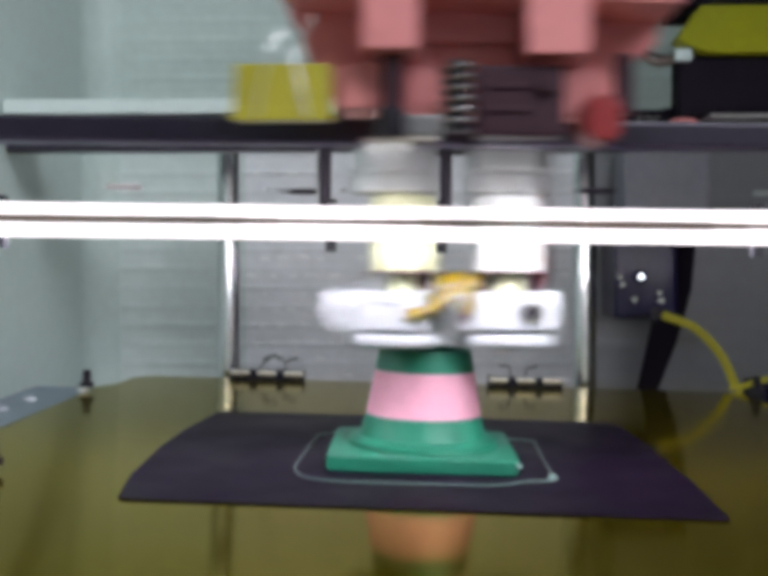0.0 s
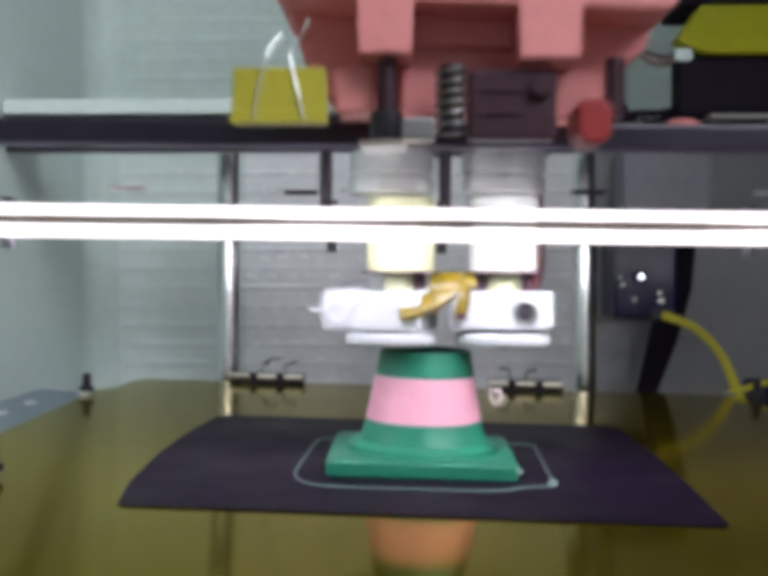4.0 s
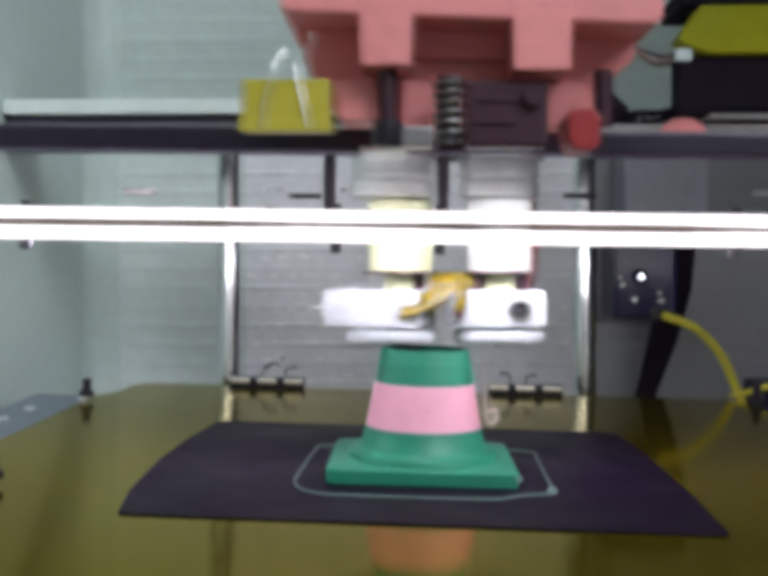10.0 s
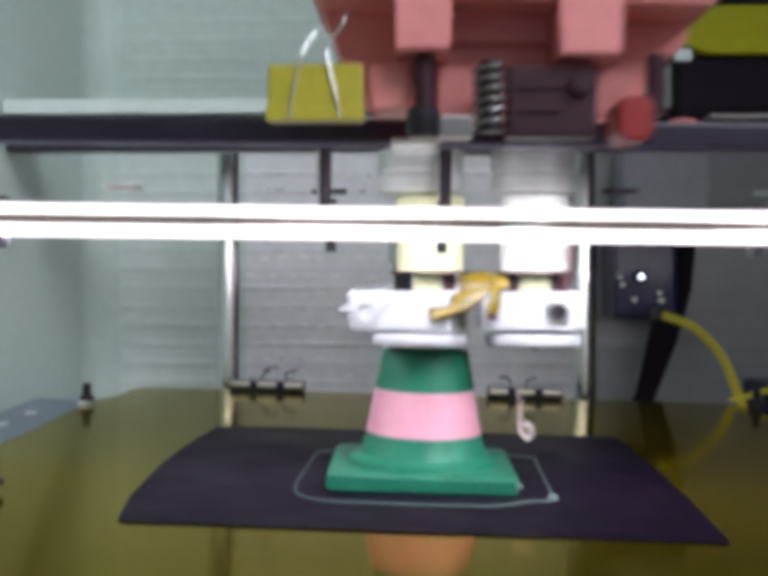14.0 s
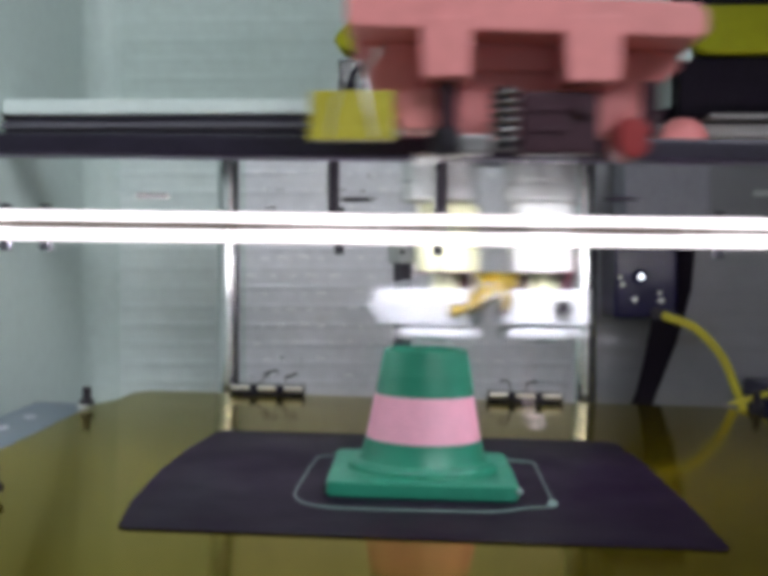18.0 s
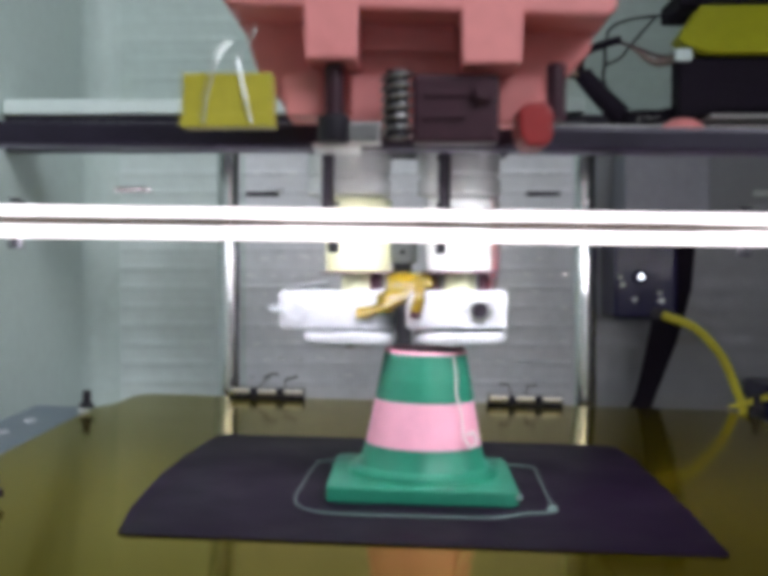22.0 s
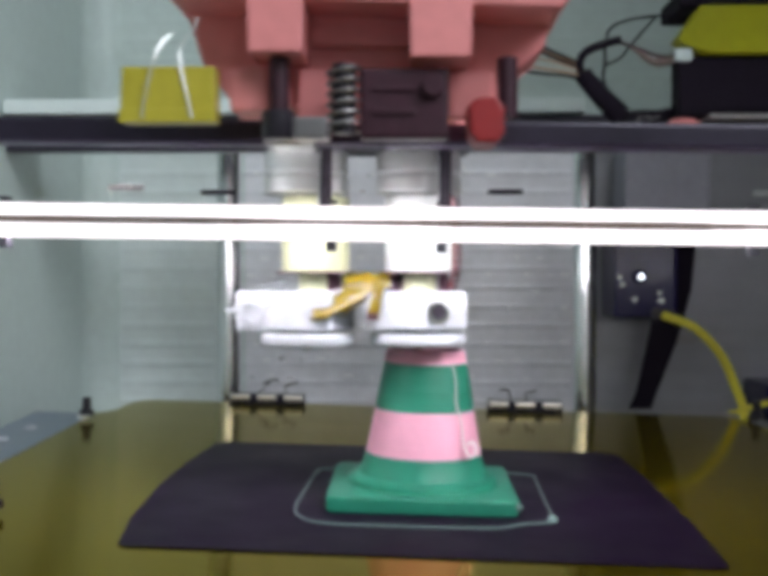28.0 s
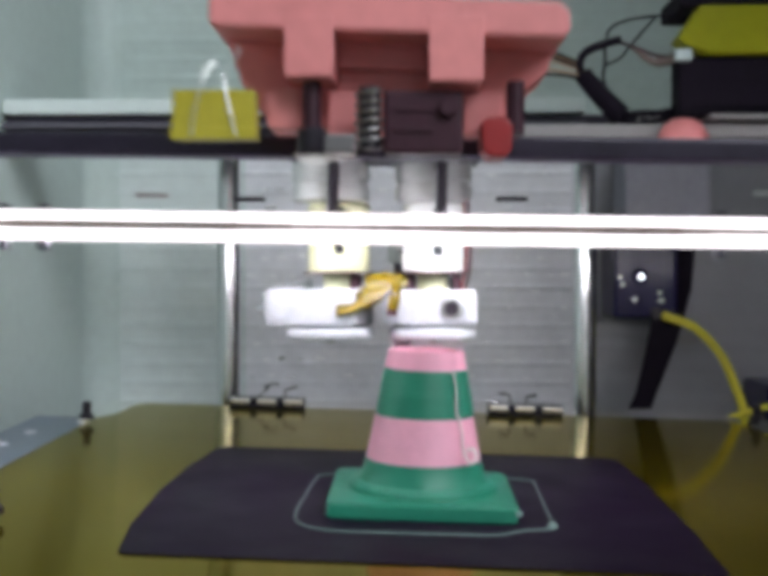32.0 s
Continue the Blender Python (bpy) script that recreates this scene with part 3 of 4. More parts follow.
bed_clip(-55.5, [[(-3.8, -4, 2.6), (-1.8, -3.6, 4.8), (0.6, -3, 7.0), (-1.9, -2.6, 6.6), (2.2, -2, 8.2), (4.0, -1.4, 7.6)],
                 [(7.3, -4, 2.6), (7.0, -3.4, 4.4), (6.8, -3, 5.9), (9.2, -2.6, 6.6), (11.4, -2, 7.4)]])
bed_clip(45.0, [[(-5.2, -4, 2.6), (-5.8, -3.6, 4.4), (-6.3, -3, 6.4), (-8.0, -2.6, 7.0), (-9.8, -2, 6.6)],
                [(0.2, -4, 2.6), (0.5, -3.4, 4.4), (0.8, -3, 6.0), (2.6, -2.6, 6.3), (4.4, -2, 6.8)]])


# ---------- the print ----------
CONE_X, CONE_Y = 3.3, -4.2
BASE_TOP, PINK_TOP, GREEN_TOP, START_TOP, FULL_TOP = 11.0, 21.9, 33.4, 27.05, 38.05


def cone_radius(z):
    return 14.5 - (z - 10.05) * (14.5 - 9.15) / 29.2


def ring(z0, z1, wall=1.3, n=64):
    """One hollow band of the cone between two heights above the bed, set at the origin, built of thin layers."""
    k = max(1, round((z1 - z0) / 0.275))
    prof = [(cone_radius(z0) - wall, 0)]
    for i in range(k):
        a, b = z0 + (z1 - z0) * i / k, z0 + (z1 - z0) * (i + 1) / k
        wob = random.uniform(-0.015, 0.015)
        prof += [(cone_radius(a) - 0.02, a - z0 + 0.01), (cone_radius((a + b) / 2) + 0.01 + wob, (a + b) / 2 - z0), (cone_radius(b) - 0.02, b - z0 - 0.01)]
    prof += [(cone_radius(z1) - wall, z1 - z0), (cone_radius(z0) - wall, 0)]
    return lathe(prof, n)


def rounded_square(half, power, n=96):
    pts = []
    for i in range(n):
        a = 2 * math.pi * i / n
        c, s = math.cos(a), math.sin(a)
        r = (abs(c) ** power + abs(s) ** power) ** (-1.0 / power)
        pts.append((half * r * c, half * r * s))
    return pts


def build_cone():
    cone = thing("printed_cone", "half-printed small traffic cone in green and pink plastic layers", "printed cone")
    bm = bmesh.new()
    levels = [(22.5, 26, 0.0), (22.8, 26, 0.4), (22.7, 26, 3.2), (22.4, 24, 3.5), (18.6, 2.05, 3.6), (18.4, 2.0, 4.8), (17.6, 2.0, 5.4), (16.0, 2.0, 5.9),
              (15.2, 2.0, 7.5), (14.33, 2.0, 11.0), (13.2, 2.0, 11.0), (13.2, 2.0, 1.0)]
    rings = [[bm.verts.new((x * (0.975 if p > 3 and x > 0 else 1.0) * 0.001, y * 0.001, z * 0.001)) for x, y in rounded_square(h, p)] for h, p, z in levels]
    for a, b in zip(rings, rings[1:]):
        for i in range(96):
            bm.faces.new((a[i], a[(i + 1) % 96], b[(i + 1) % 96], b[i]))
    bm.faces.new(list(reversed(rings[0])))
    bm.faces.new(rings[-1])
    bmesh.ops.recalc_face_normals(bm, faces=bm.faces)
    part("foot", bm, M_GREEN, cone, "green square foot flaring into the cone", True)
    part("corner_blob", lathe([(0.2, -0.6), (1.0, -0.2), (0.9, 0.5), (0.2, 0.9)], 12, pose(0.0219, -0.0216, 0.0022)), M_FIL, cone, "pale blob on the corner", True)
    part("pink_band", ring(BASE_TOP, PINK_TOP), M_PINKP, cone, "pink plastic band", True).location.z = BASE_TOP * 0.001
    part("green_band", ring(PINK_TOP, START_TOP), M_GREEN, cone, "green plastic band", True).location.z = PINK_TOP * 0.001
    n = 40
    step = (FULL_TOP - START_TOP) / n
    for i in range(n):
        z0 = START_TOP + i * step
        pink = z0 >= GREEN_TOP - 0.5 * step
        lay = part("layer", ring(z0, z0 + step, 1.1, 48), M_PINKP if pink else M_GREEN, cone, "", True)
        frac = (i + 1) * step / (FULL_TOP - START_TOP)
        t_up = 32.0
        for (a, fa), (b, fb) in zip(SINK, SINK[1:]):
            if fa <= frac <= fb + 1e-9:
                t_up = a + (b - a) * (frac - fa) / (fb - fa)
        low = 2.0 + i * step * 0.5
        lay.location.z = low * 0.001
        GROWTH.append((lay, t_up, low * 0.001, z0 * 0.001))
    return rides(cone, CONE_X, CONE_Y, 0.42)


build_cone()
skirt = [(20, 31, 0), (30, 28.5, 0), (30.6, 20, 0), (30.2, 0, 0), (29.8, -23, 0), (28.8, -26.8, 0), (23, -28.6, 0), (17, -33.2, 0), (10, -34.4, 0), (-12, -34.8, 0),
         (-22, -33.8, 0), (-27.4, -29.5, 0), (-29.8, -20, 0), (-29.4, 0, 0), (-28.4, 22, 0), (-25.0, 29, 0), (0, 31.5, 0), (20, 31, 0)]
sk = thing("skirt_line", "thin pale green printed outline lying on the black sheet", "printed line")
part("strand", tube(skirt, 0.21, 8, 5), M_FIL, sk, "", True)
part("blob", lathe([(0.2, -0.6), (1.1, -0.3), (1.2, 0.4), (0.7, 1.0), (0.1, 1.2)], 12, pose(0.0294, -0.0245, 0)), M_FIL, sk, "pale blob where the line ends", True)
rides(sk, CONE_X, CONE_Y, 0.66)


# ---------- the crossbeam with its light strips ----------
def on_beam(ob, m):
    ob.matrix_world = m
    BEAM_THINGS.append((ob, m))
    return ob


BEAM_ROLL = pose(0, 0, 0, 0, 0.72, 0)
beam = thing("crossbeam", "black crossbeam spanning the printer above the bed", "crossbeam")
part("bar", box(-144.5, 204.5, -5, 5, -3.6, 2.0, 1.0), M_BEAM, beam)
part("top_lip", box(-144.5, 204.5, 1.2, 4.8, 2.02, 2.5, 0.15), M_BEAM, beam)
for x in (-19.3, 8.3):
    part("hanger_rod", lathe([(1.35, -21), (1.35, -3.4)], 20, pose((x + 0.25) * 0.001, 0.007, 0)), M_BLACK, beam, "short black hanger rod", True)
    # the rod's light left edge, added as a separate bright strip
    part("rod_edge_light", box(x - 1.7, x - 1.1, 6.2, 7.6, -21, -3.7, 0.15), M_STEEL, beam, "thin bright strip added for the rod's light left edge")
part("side_tab", box(-72.2, -63.7, 16, 18, -12.6, -11.3, 0.3), M_GREYP, beam, "thin dark tab")
on_beam(beam, Matrix.Translation((0, 0.268, 0.3320)) @ BEAM_ROLL)

lights = thing("light_strip", "pair of glowing white light strips under the crossbeam", "light strip")
part("carrier_tape", box(-144.5, 204.5, -1.15, 0.6, -0.62, 0.55, 0.1), M_STRIP, lights, "brown carrier tape between the bands")
for z, h in ((2.15, 1.15), (-2.35, 1.2)):
    part("glow_band", box(-143, 203, -0.8, 0.8, z - h, z + h, 0.6), M_LED, lights, "white glowing band")
    for i in range(48):
        x = -139 + i * 7.2
        if z < 0:
            part("light_bead", box(x - 2.2, x + 2.2, -0.65, 0.65, -0.08, 0.08, 0.05, 1, Matrix.Translation((0, 0.00145, (z - h + 0.25) * 0.001)) @ pose(0, 0, 0, 48)), M_BEAD, lights)
        wide = random.uniform(3.8, 5.2)
        inner = 0.12 + 0.42 * max(0.0, math.sin(i * 0.43 + 0.6)) + 0.06 * random.random()
        outer = 0.03 + 0.04 * math.sin(i * 0.8 + z) + 0.05 * random.random()
        low, high = (z - h - outer, z + h + inner) if z < 0 else (z - h - inner, z + h + outer)
        part("light_bulge", box(x - wide, x + wide, -1.3, 0.6, low, high, 0.1, 1), M_LED, lights)
part("front_lip", box(-143, 203, -0.85, -0.35, -4.1, -3.4, 0.15), M_LED, lights, "glowing lower lip")
for x in (-99.8, -89.7, -17.0, 7.2, 75.5):
    part("tie", box(x - 1.15, x + 1.15, -0.6, 2.2, -6.6, -3.9, 0.3), M_TAB, lights, "dark tie under the strip")
    part("tie", box(x - 1.15, x + 1.15, -0.3, 2.2, 3.9, 4.9, 0.3), M_BLACK, lights, "black tie above the strip")
on_beam(lights, Matrix.Translation((0, 0.262, 0.3113)) @ BEAM_ROLL)


# ---------- the print head ----------
def on_head(ob, dx=0.0, dy=0.0, dz=0.0):
    m = Matrix.Translation((dx * 0.001, HEAD_Y + dy * 0.001, 0.2817 + dz * 0.001))
    ob.matrix_world = m
    HEAD_THINGS.append((ob, m))
    return ob


def spring_coil(x, y, z0, z1, r, turns, wire):
    pts = []
    for i in range(turns * 12 + 1):
        a = 2 * math.pi * i / 12
        pts.append((x + r * math.cos(a), y + r * math.sin(a), z0 + (z1 - z0) * i / (turns * 12)))
    return tube(pts, wire, 6, 1)


# the carriage overhangs in front of the beam
CARRIAGE = Matrix.Translation((-0.00087, -0.03345, 0.0021)) @ Matrix.Scale(0.8855, 4)


def carriage_part(name, bm, mat, head, label="", smooth=False):
    bmesh.ops.transform(bm, matrix=CARRIAGE, verts=bm.verts)
    return part(name, bm, mat, head, label, smooth)


def build_head():
    head = thing("twin_extruder", "twin-nozzle print head on a salmon-pink plastic carriage", "print head")
    # hot ends
    for side, poly in ((-1, M_CREAM), (1, M_OFFW)):
        x = 13.6 * side
        at = pose(x * 0.001, 0, 0)
        up = pose((x if side > 0 else -11.4) * 0.001, 0, 0)
        part("nozzle", lathe([(0.4, 0.1), (0.9, 0.1), (2.2, 1.8), (2.2, 2.4)], 20, at), M_BRASS, head, "brass nozzle", True)
        part("insulating_disc", lathe([(3, 1.0), (10.8, 1.1), (11.5, 1.8), (11.5, 3.4), (10.9, 4.1), (3, 4.3)], 48, at), M_WHITE, head, "round white insulating pad", True)
        part("neck", lathe([(4.2, 13.8), (4.2, 18.4)], 24, up), M_CREAM, head, "pale neck", True)
        part("washer", lathe([(9.4, 18.4), (9.4, 19.0)], 40, up), M_MAROON, head, "thin dark washer", True)
        part("insulator", lathe([(8.0, 19.0), (8.2, 19.4), (8.2, 36.4), (7.6, 37)], 48, up), poly, head, "turned polymer insulator", True)
        part("heat_sink", lathe([(9.0, 37.5), (10.2, 37.9), (10.2, 41.4), (9.4, 41.8), (9.4, 42.6), (10.2, 43.0), (10.2, 47.6), (9.2, 48.0), (9.2, 52)], 48, at), M_BARREL, head, "turned aluminium barrel", True)
    rb = box(-12.1, 12.3, -7.5, 9, 5.2, 14.3, 0.5, 2, pose(0.0126, 0, 0))
    block = part("heater_block", rb, M_WHITE, head, "white wrapped heater block")
    part("heater_socket", lathe([(2.0, -0.2), (2.9, -0.1), (2.9, 0.6), (2.1, 0.7), (2.0, -0.2)], 28, pose(0.0183, -0.0076, 0.0095, 90)), M_ALU, block, "round heater socket", True)
    part("heater_core", lathe([(1.9, -0.1), (1.9, 0.35)], 24, pose(0.0183, -0.0076, 0.0095, 90)), M_BLACK, block, "grey heater core", True)
    lb = box(-12.4, 12.4, -7.5, 9, 4.4, 14.0, 0.8, 2, pose(-0.0166, 0.001, 0.0004, 0, 0, -17))
    block = part("heater_block", lb, M_WHITE, head, "white wrapped heater block turned aside")
    part("heater_socket", lathe([(2.0, 0), (2.9, 0.1), (2.9, 1.0), (2.1, 1.1), (2.0, 0)], 28, pose(-0.0262, -0.0037, 0.0092, 90, 0, -17)), M_WHITE, block, "round wrapped socket", True)
    for z, b in ((10.2, 0.8), (8.6, -0.8), (11.6, 1.6)):
        part("heater_wire", tube([(-26, -3, z), (-29.5, -1, z + b * 0.4), (-31.2, 3, z + b), (-29, 10, z + 1.5 + b), (-20, 14, z + 5)], 0.55, 8, 6), M_WHITE, head, "white heater wire", True)
    part("heater_wire", tube([(-24, -4.3, 9.8), (-19, -5.9, 12.2), (-13, -7.6, 11.6), (-8, -8.6, 13.6), (-2, -5, 15)], 0.6, 8, 6), M_WHITE, head, "white heater wire", True)
    # crumpled heat tape between the hot ends
    for a, b, c, d, r in (((-11.4, -9, 8.8), (-8, -9.6, 9.4), (-5.4, -9.4, 10.6), (-3, -9, 11.6), 1.9),
                          ((-6, -7.4, 11.0), (-3, -6.6, 13.0), (0.5, -5.4, 15.0), (2.2, -4, 17.8), 3.6),
                          ((-4, -5.4, 15.6), (-1, -5.4, 16.4), (2.5, -5.0, 16.2), (6.2, -3.6, 17.0), 3.0),
                          ((2.8, -8.4, 9.0), (3.4, -8.6, 11.0), (3.8, -8.2, 13.4), (4.2, -6.2, 15.6), 1.9)):
        part("tape_fold", tube([a, b, c, d], (r, r * 0.8), 9, 4, flat=0.6), M_TAPE, head, "crumpled amber heat tape", True)
    part("tape_end", tube([(2.7, -8.8, 7.6), (2.9, -8.8, 9.2)], 1.4, 9, 2), M_MAROON, head, "dark tip of the tape", True)
    part("pin", tube([(-33.2, -1.5, 9.6), (-29, -2.5, 9.6)], 0.7, 8, 1), M_WHITE, head, "short pale pin", True)
    for x0, x1 in ((-8.6, -5.2), (5.6, 9.2), (18.4, 21.0)):
        part("clamp_piece", box(x0, x1, -3, 5, 14.1, 18.3, 0.5), M_MAROON, head, "dark red clamp piece")
    for x, mat in ((23.2, M_RED), (24.4, M_MAROON)):
        part("sensor_wire", tube([(x - 2, 4, 14), (x - 0.9, 4, 19), (x - 0.6, 4, 26), (x - 1.2, 5, 38), (x - 2, 6, 49)], 0.38, 8, 5), mat, head, "thin sensor wire", True)
    # salmon plastic carriage
    slab = [(-38.6, 78.3), (-36.5, 77.6), (46.0, 74.4), (47.6, 76.2), (47.4, 80.6), (45.0, 83.0), (-36.0, 86.5), (-38.8, 84.5)]
    carriage_part("carriage_top", prism(slab, -34, 12, 0.8), M_PINK, head, "salmon plastic top flange")
    core = [(-37.0, 78.0), (-33.4, 66.5), (-27.6, 58.5), (-17.2, 57.0), (-11.6, 56.0), (-3.0, 55.5), (22, 55.5), (33.0, 55.5), (34.6, 57.0), (36.0, 62.0), (38.6, 65.0), (44.6, 70.0), (45.4, 75.0)]
    carriage_part("carriage_body", prism(core, -15, 10, 0.7), M_PINK, head, "salmon plastic body")
    for x0, x1, z in ((-20.8, -8.6, 65.4), (13.6, 27.2, 64.2)):
        carriage_part("rib", prism([(x0, 80), (x0 + 0.4, z), (x1 - 0.4, z), (x1, 80.0)], -34.25, -8.6, 0.5), M_PINK, head, "square salmon rib")
    carriage_part("upper_web", prism([(-8.8, 77), (-8.8, 70), (13.8, 69.4), (13.8, 76.4)], -18.0, -14.5, 0.6), M_PINK, head, "salmon web between the ribs")
    carriage_part("leg", prism([(-26.4, 63), (-25.6, 54.2), (-17.2, 54.2), (-17.2, 65)], -25.0, -8.6, 0.8), M_PINK, head, "salmon leg")
    carriage_part("leg", prism([(-11.4, 65), (-11.4, 51.6), (-4.0, 51.6), (-4.0, 64)], -18.0, -8.6, 0.8), M_PINK, head, "salmon leg")
    carriage_part("leg", prism([(22.4, 64), (22.8, 53.2), (32.4, 53.4), (32.6, 64)], -18.0, -8.6, 0.8), M_PINK, head, "salmon leg")
    for x, z0 in ((-14.3, 48.4), (34.9, 52.0)):
        carriage_part("clamp_bolt", lathe([(2.2, z0), (2.2, 64.6), (1.8, 65)], 20, pose(x * 0.001, -0.0285, 0)), M_MAROON, head, "dark maroon clamp bolt", True)
    carriage_part("bolt_foot", lathe([(3.2, 47.4), (3.6, 48.0), (3.6, 53.0), (3.0, 53.8)], 24, pose(-0.0145, -0.0282, 0)), M_BLACK, head, "black bolt foot", True)
    carriage_part("spring", spring_coil(-0.3, -29.0, 49.0, 62.6, 3.4, 6, 0.5), M_DARKST, head, "steel compression spring", True)
    carriage_part("spring_core", lathe([(2.6, 48.5), (2.6, 63.5)], 16, pose(-0.0003, -0.029, 0)), M_BLACK, head, "dark screw inside the spring", True)
    idler = carriage_part("idler_housing", box(3.2, 22.2, -30.5, -22, 47.4, 62.5, 0.9), M_MAROON, head, "dark maroon idler housing")
    carriage_part("idler_slot", box(6.0, 15.0, -31.2, -30.4, 57.5, 58.7, 0.2), M_MAROON, idler)
    carriage_part("idler_slot", box(6.0, 15.0, -31.2, -30.4, 52.5, 53.7, 0.2), M_MAROON, idler)
    carriage_part("idler_cap", lathe([(2.4, 0), (2.4, 2.2), (2.0, 2.5)], 20, pose(0.0188, -0.0302, 0.0585, 90)), M_MAROON, head, "", True)
    carriage_part("red_tab", prism([(26.4, 54.6), (26.9, 48.4), (28.4, 46.4), (32.6, 46.5), (34.0, 48.4), (34.2, 53.8), (32.4, 56.4), (28.2, 56.0)], -31, -14.6, 0.8), M_RED, head, "bright red plastic tab")
    carriage_part("spring_seat", box(-11.4, -3.8, -30, -20, 47.6, 52.2, 0.6), M_DARKST, head, "dull metal spring seat")
    part("bracket", box(-20.4, -9.8, -28, -6, 46.6, 47.8, 0.3), M_ALU, head, "thin metal bracket")
    part("mount_plate", box(-24, 26, -14, 14, 48.2, 51.0, 0.5), M_BLACK, head, "black mounting plate")
    carriage_part("drive_gear", box(-8, 20, -20, 8, 84.3, 92, 1.5), M_BLACK, head, "black drive on the carriage")
    for x in (-36.0, 35.0):
        part("side_tab", box(x - 4.2, x + 4.2, 4, 6, 38.0, 39.2, 0.3), M_RUBBER, head, "thin dark tab beside the barrels")
    return on_head(head)


build_head()


def shrink(bm, k=0.845):
    bmesh.ops.scale(bm, vec=(k, k, k), verts=bm.verts)
    return bm


def carriage_clip():
    c = thing("binder_clip", "yellow binder clip with wire handles clamped on the head", "clip")
    body = [(-10.6, -6.2), (10.6, -6.2), (10.4, 6.0), (-10.2, 6.0)]
    part("body", shrink(prism(body, -4.0, 3.0, 0.5)), M_YELLOW, c, "yellow painted spring-steel body")
    part("front_lip", shrink(prism([(-10.8, -6.4), (10.8, -6.4), (10.7, -3.4), (-10.7, -3.4)], -4.4, -3.9, 0.2)), M_YELLOW, c)
    part("wire_handle", shrink(tube([(-5.4, -4.7, -5.6), (-4.6, -4.9, 0), (-3.0, -4.6, 6.6), (-2.2, -4.0, 9.6), (-1.0, -2.6, 12.0), (0.4, -1.6, 13.4)], 0.25, 8, 6)), M_ALU, c, "bent steel wire handle", True)
    part("wire_handle", shrink(tube([(5.6, -4.7, -5.6), (4.4, -4.9, 0), (3.0, -4.6, 6.4), (2.8, -4.2, 9.4), (4.6, -3.8, 12.6), (6.0, -3.6, 14.6), (6.6, -3.4, 16.8)], 0.25, 8, 6)), M_ALU, c, "bent steel wire handle", True)
    return on_head(c, -33.8, -61.8, 52.0)


carriage_clip()


strand = thing("filament_strand", "thin pale pink strand of oozed filament with a curled end", "filament")
part("thread", tube([(0, 0, 0), (0.2, 0, -5), (-0.4, 0, -10), (0.2, 0, -15.0), (0.0, -0.2, -19), (0.2, -0.4, -21.0), (1.4, -0.6, -23.0), (2.8, -0.4, -21.8), (2.4, 0.2, -19.6), (0.8, 0.4, -20.0)], (0.14, 0.5), 8, 6), M_PFIL, strand, "", True)


# ---------- fixed things on the frame ----------
def fixed_motor():
    m = thing("stepper_motor", "black stepper motor in a yellow-green plastic bracket", "motor", m=pose(0.0893, 0.360, 0.3495))
    part("body", box(-5.2, 44, 0, 11, 0, 18.6, 1.0), M_RUBBER, m)
    part("base_plate", box(3, 44, -7, 30, -1.6, -0.4, 0.3), M_GREYP, m, "thin grey metal base plate")
    part("bracket", prism([(-6.0, 24.0), (-2.4, 29.0), (1.0, 33.8), (44, 34.0), (44, 19.0), (3.5, 18.8), (0.2, 20.0), (-3.6, 20.6)], -3, 9, 0.8), M_BRACKET, m, "yellow-green plastic bracket")
    part("bracket_ear", prism([(-6.4, 23.4), (-4.2, 27.0), (-1.4, 26.4), (-1.2, 20.4), (-3.8, 21.0)], -4.6, -2.6, 0.5), M_BRACKET, m, "rounded ear of the bracket")
    part("cap", box(-4.5, 44, 2, 30, 34.2, 40, 1.0), M_RUBBER, m, "black top cap")
    part("connector", box(-8.0, -2.6, -7.0, -4.8, 15.8, 19.6, 0.8), M_SIDE, m, "pale wire connector")
    return m


motor = fixed_motor()
tagged(motor, group="motors")
twin = copy_thing(motor, pose(-0.0172, 0.362, 0.3495))
for o in [o for o in twin.children if o.name.startswith(('connector', 'cap'))]:
    bpy.data.objects.remove(o)
tagged(part("round_cap", lathe([(8.0, -4), (7.6, -1.5), (6.0, 1.6), (3.2, 3.3), (0.4, 3.8)], 32, pose(0.0835, 0.352, 0.3440)), M_PINK, smooth=True),
       "small rounded salmon plastic cap on the frame", "cap")
tagged(part("frame_ledge", box(-26, 204, 357, 392, 342.6, 346.6, 0.6), M_GREYP), "grey metal ledge under the motor", "ledge", kind="structure")


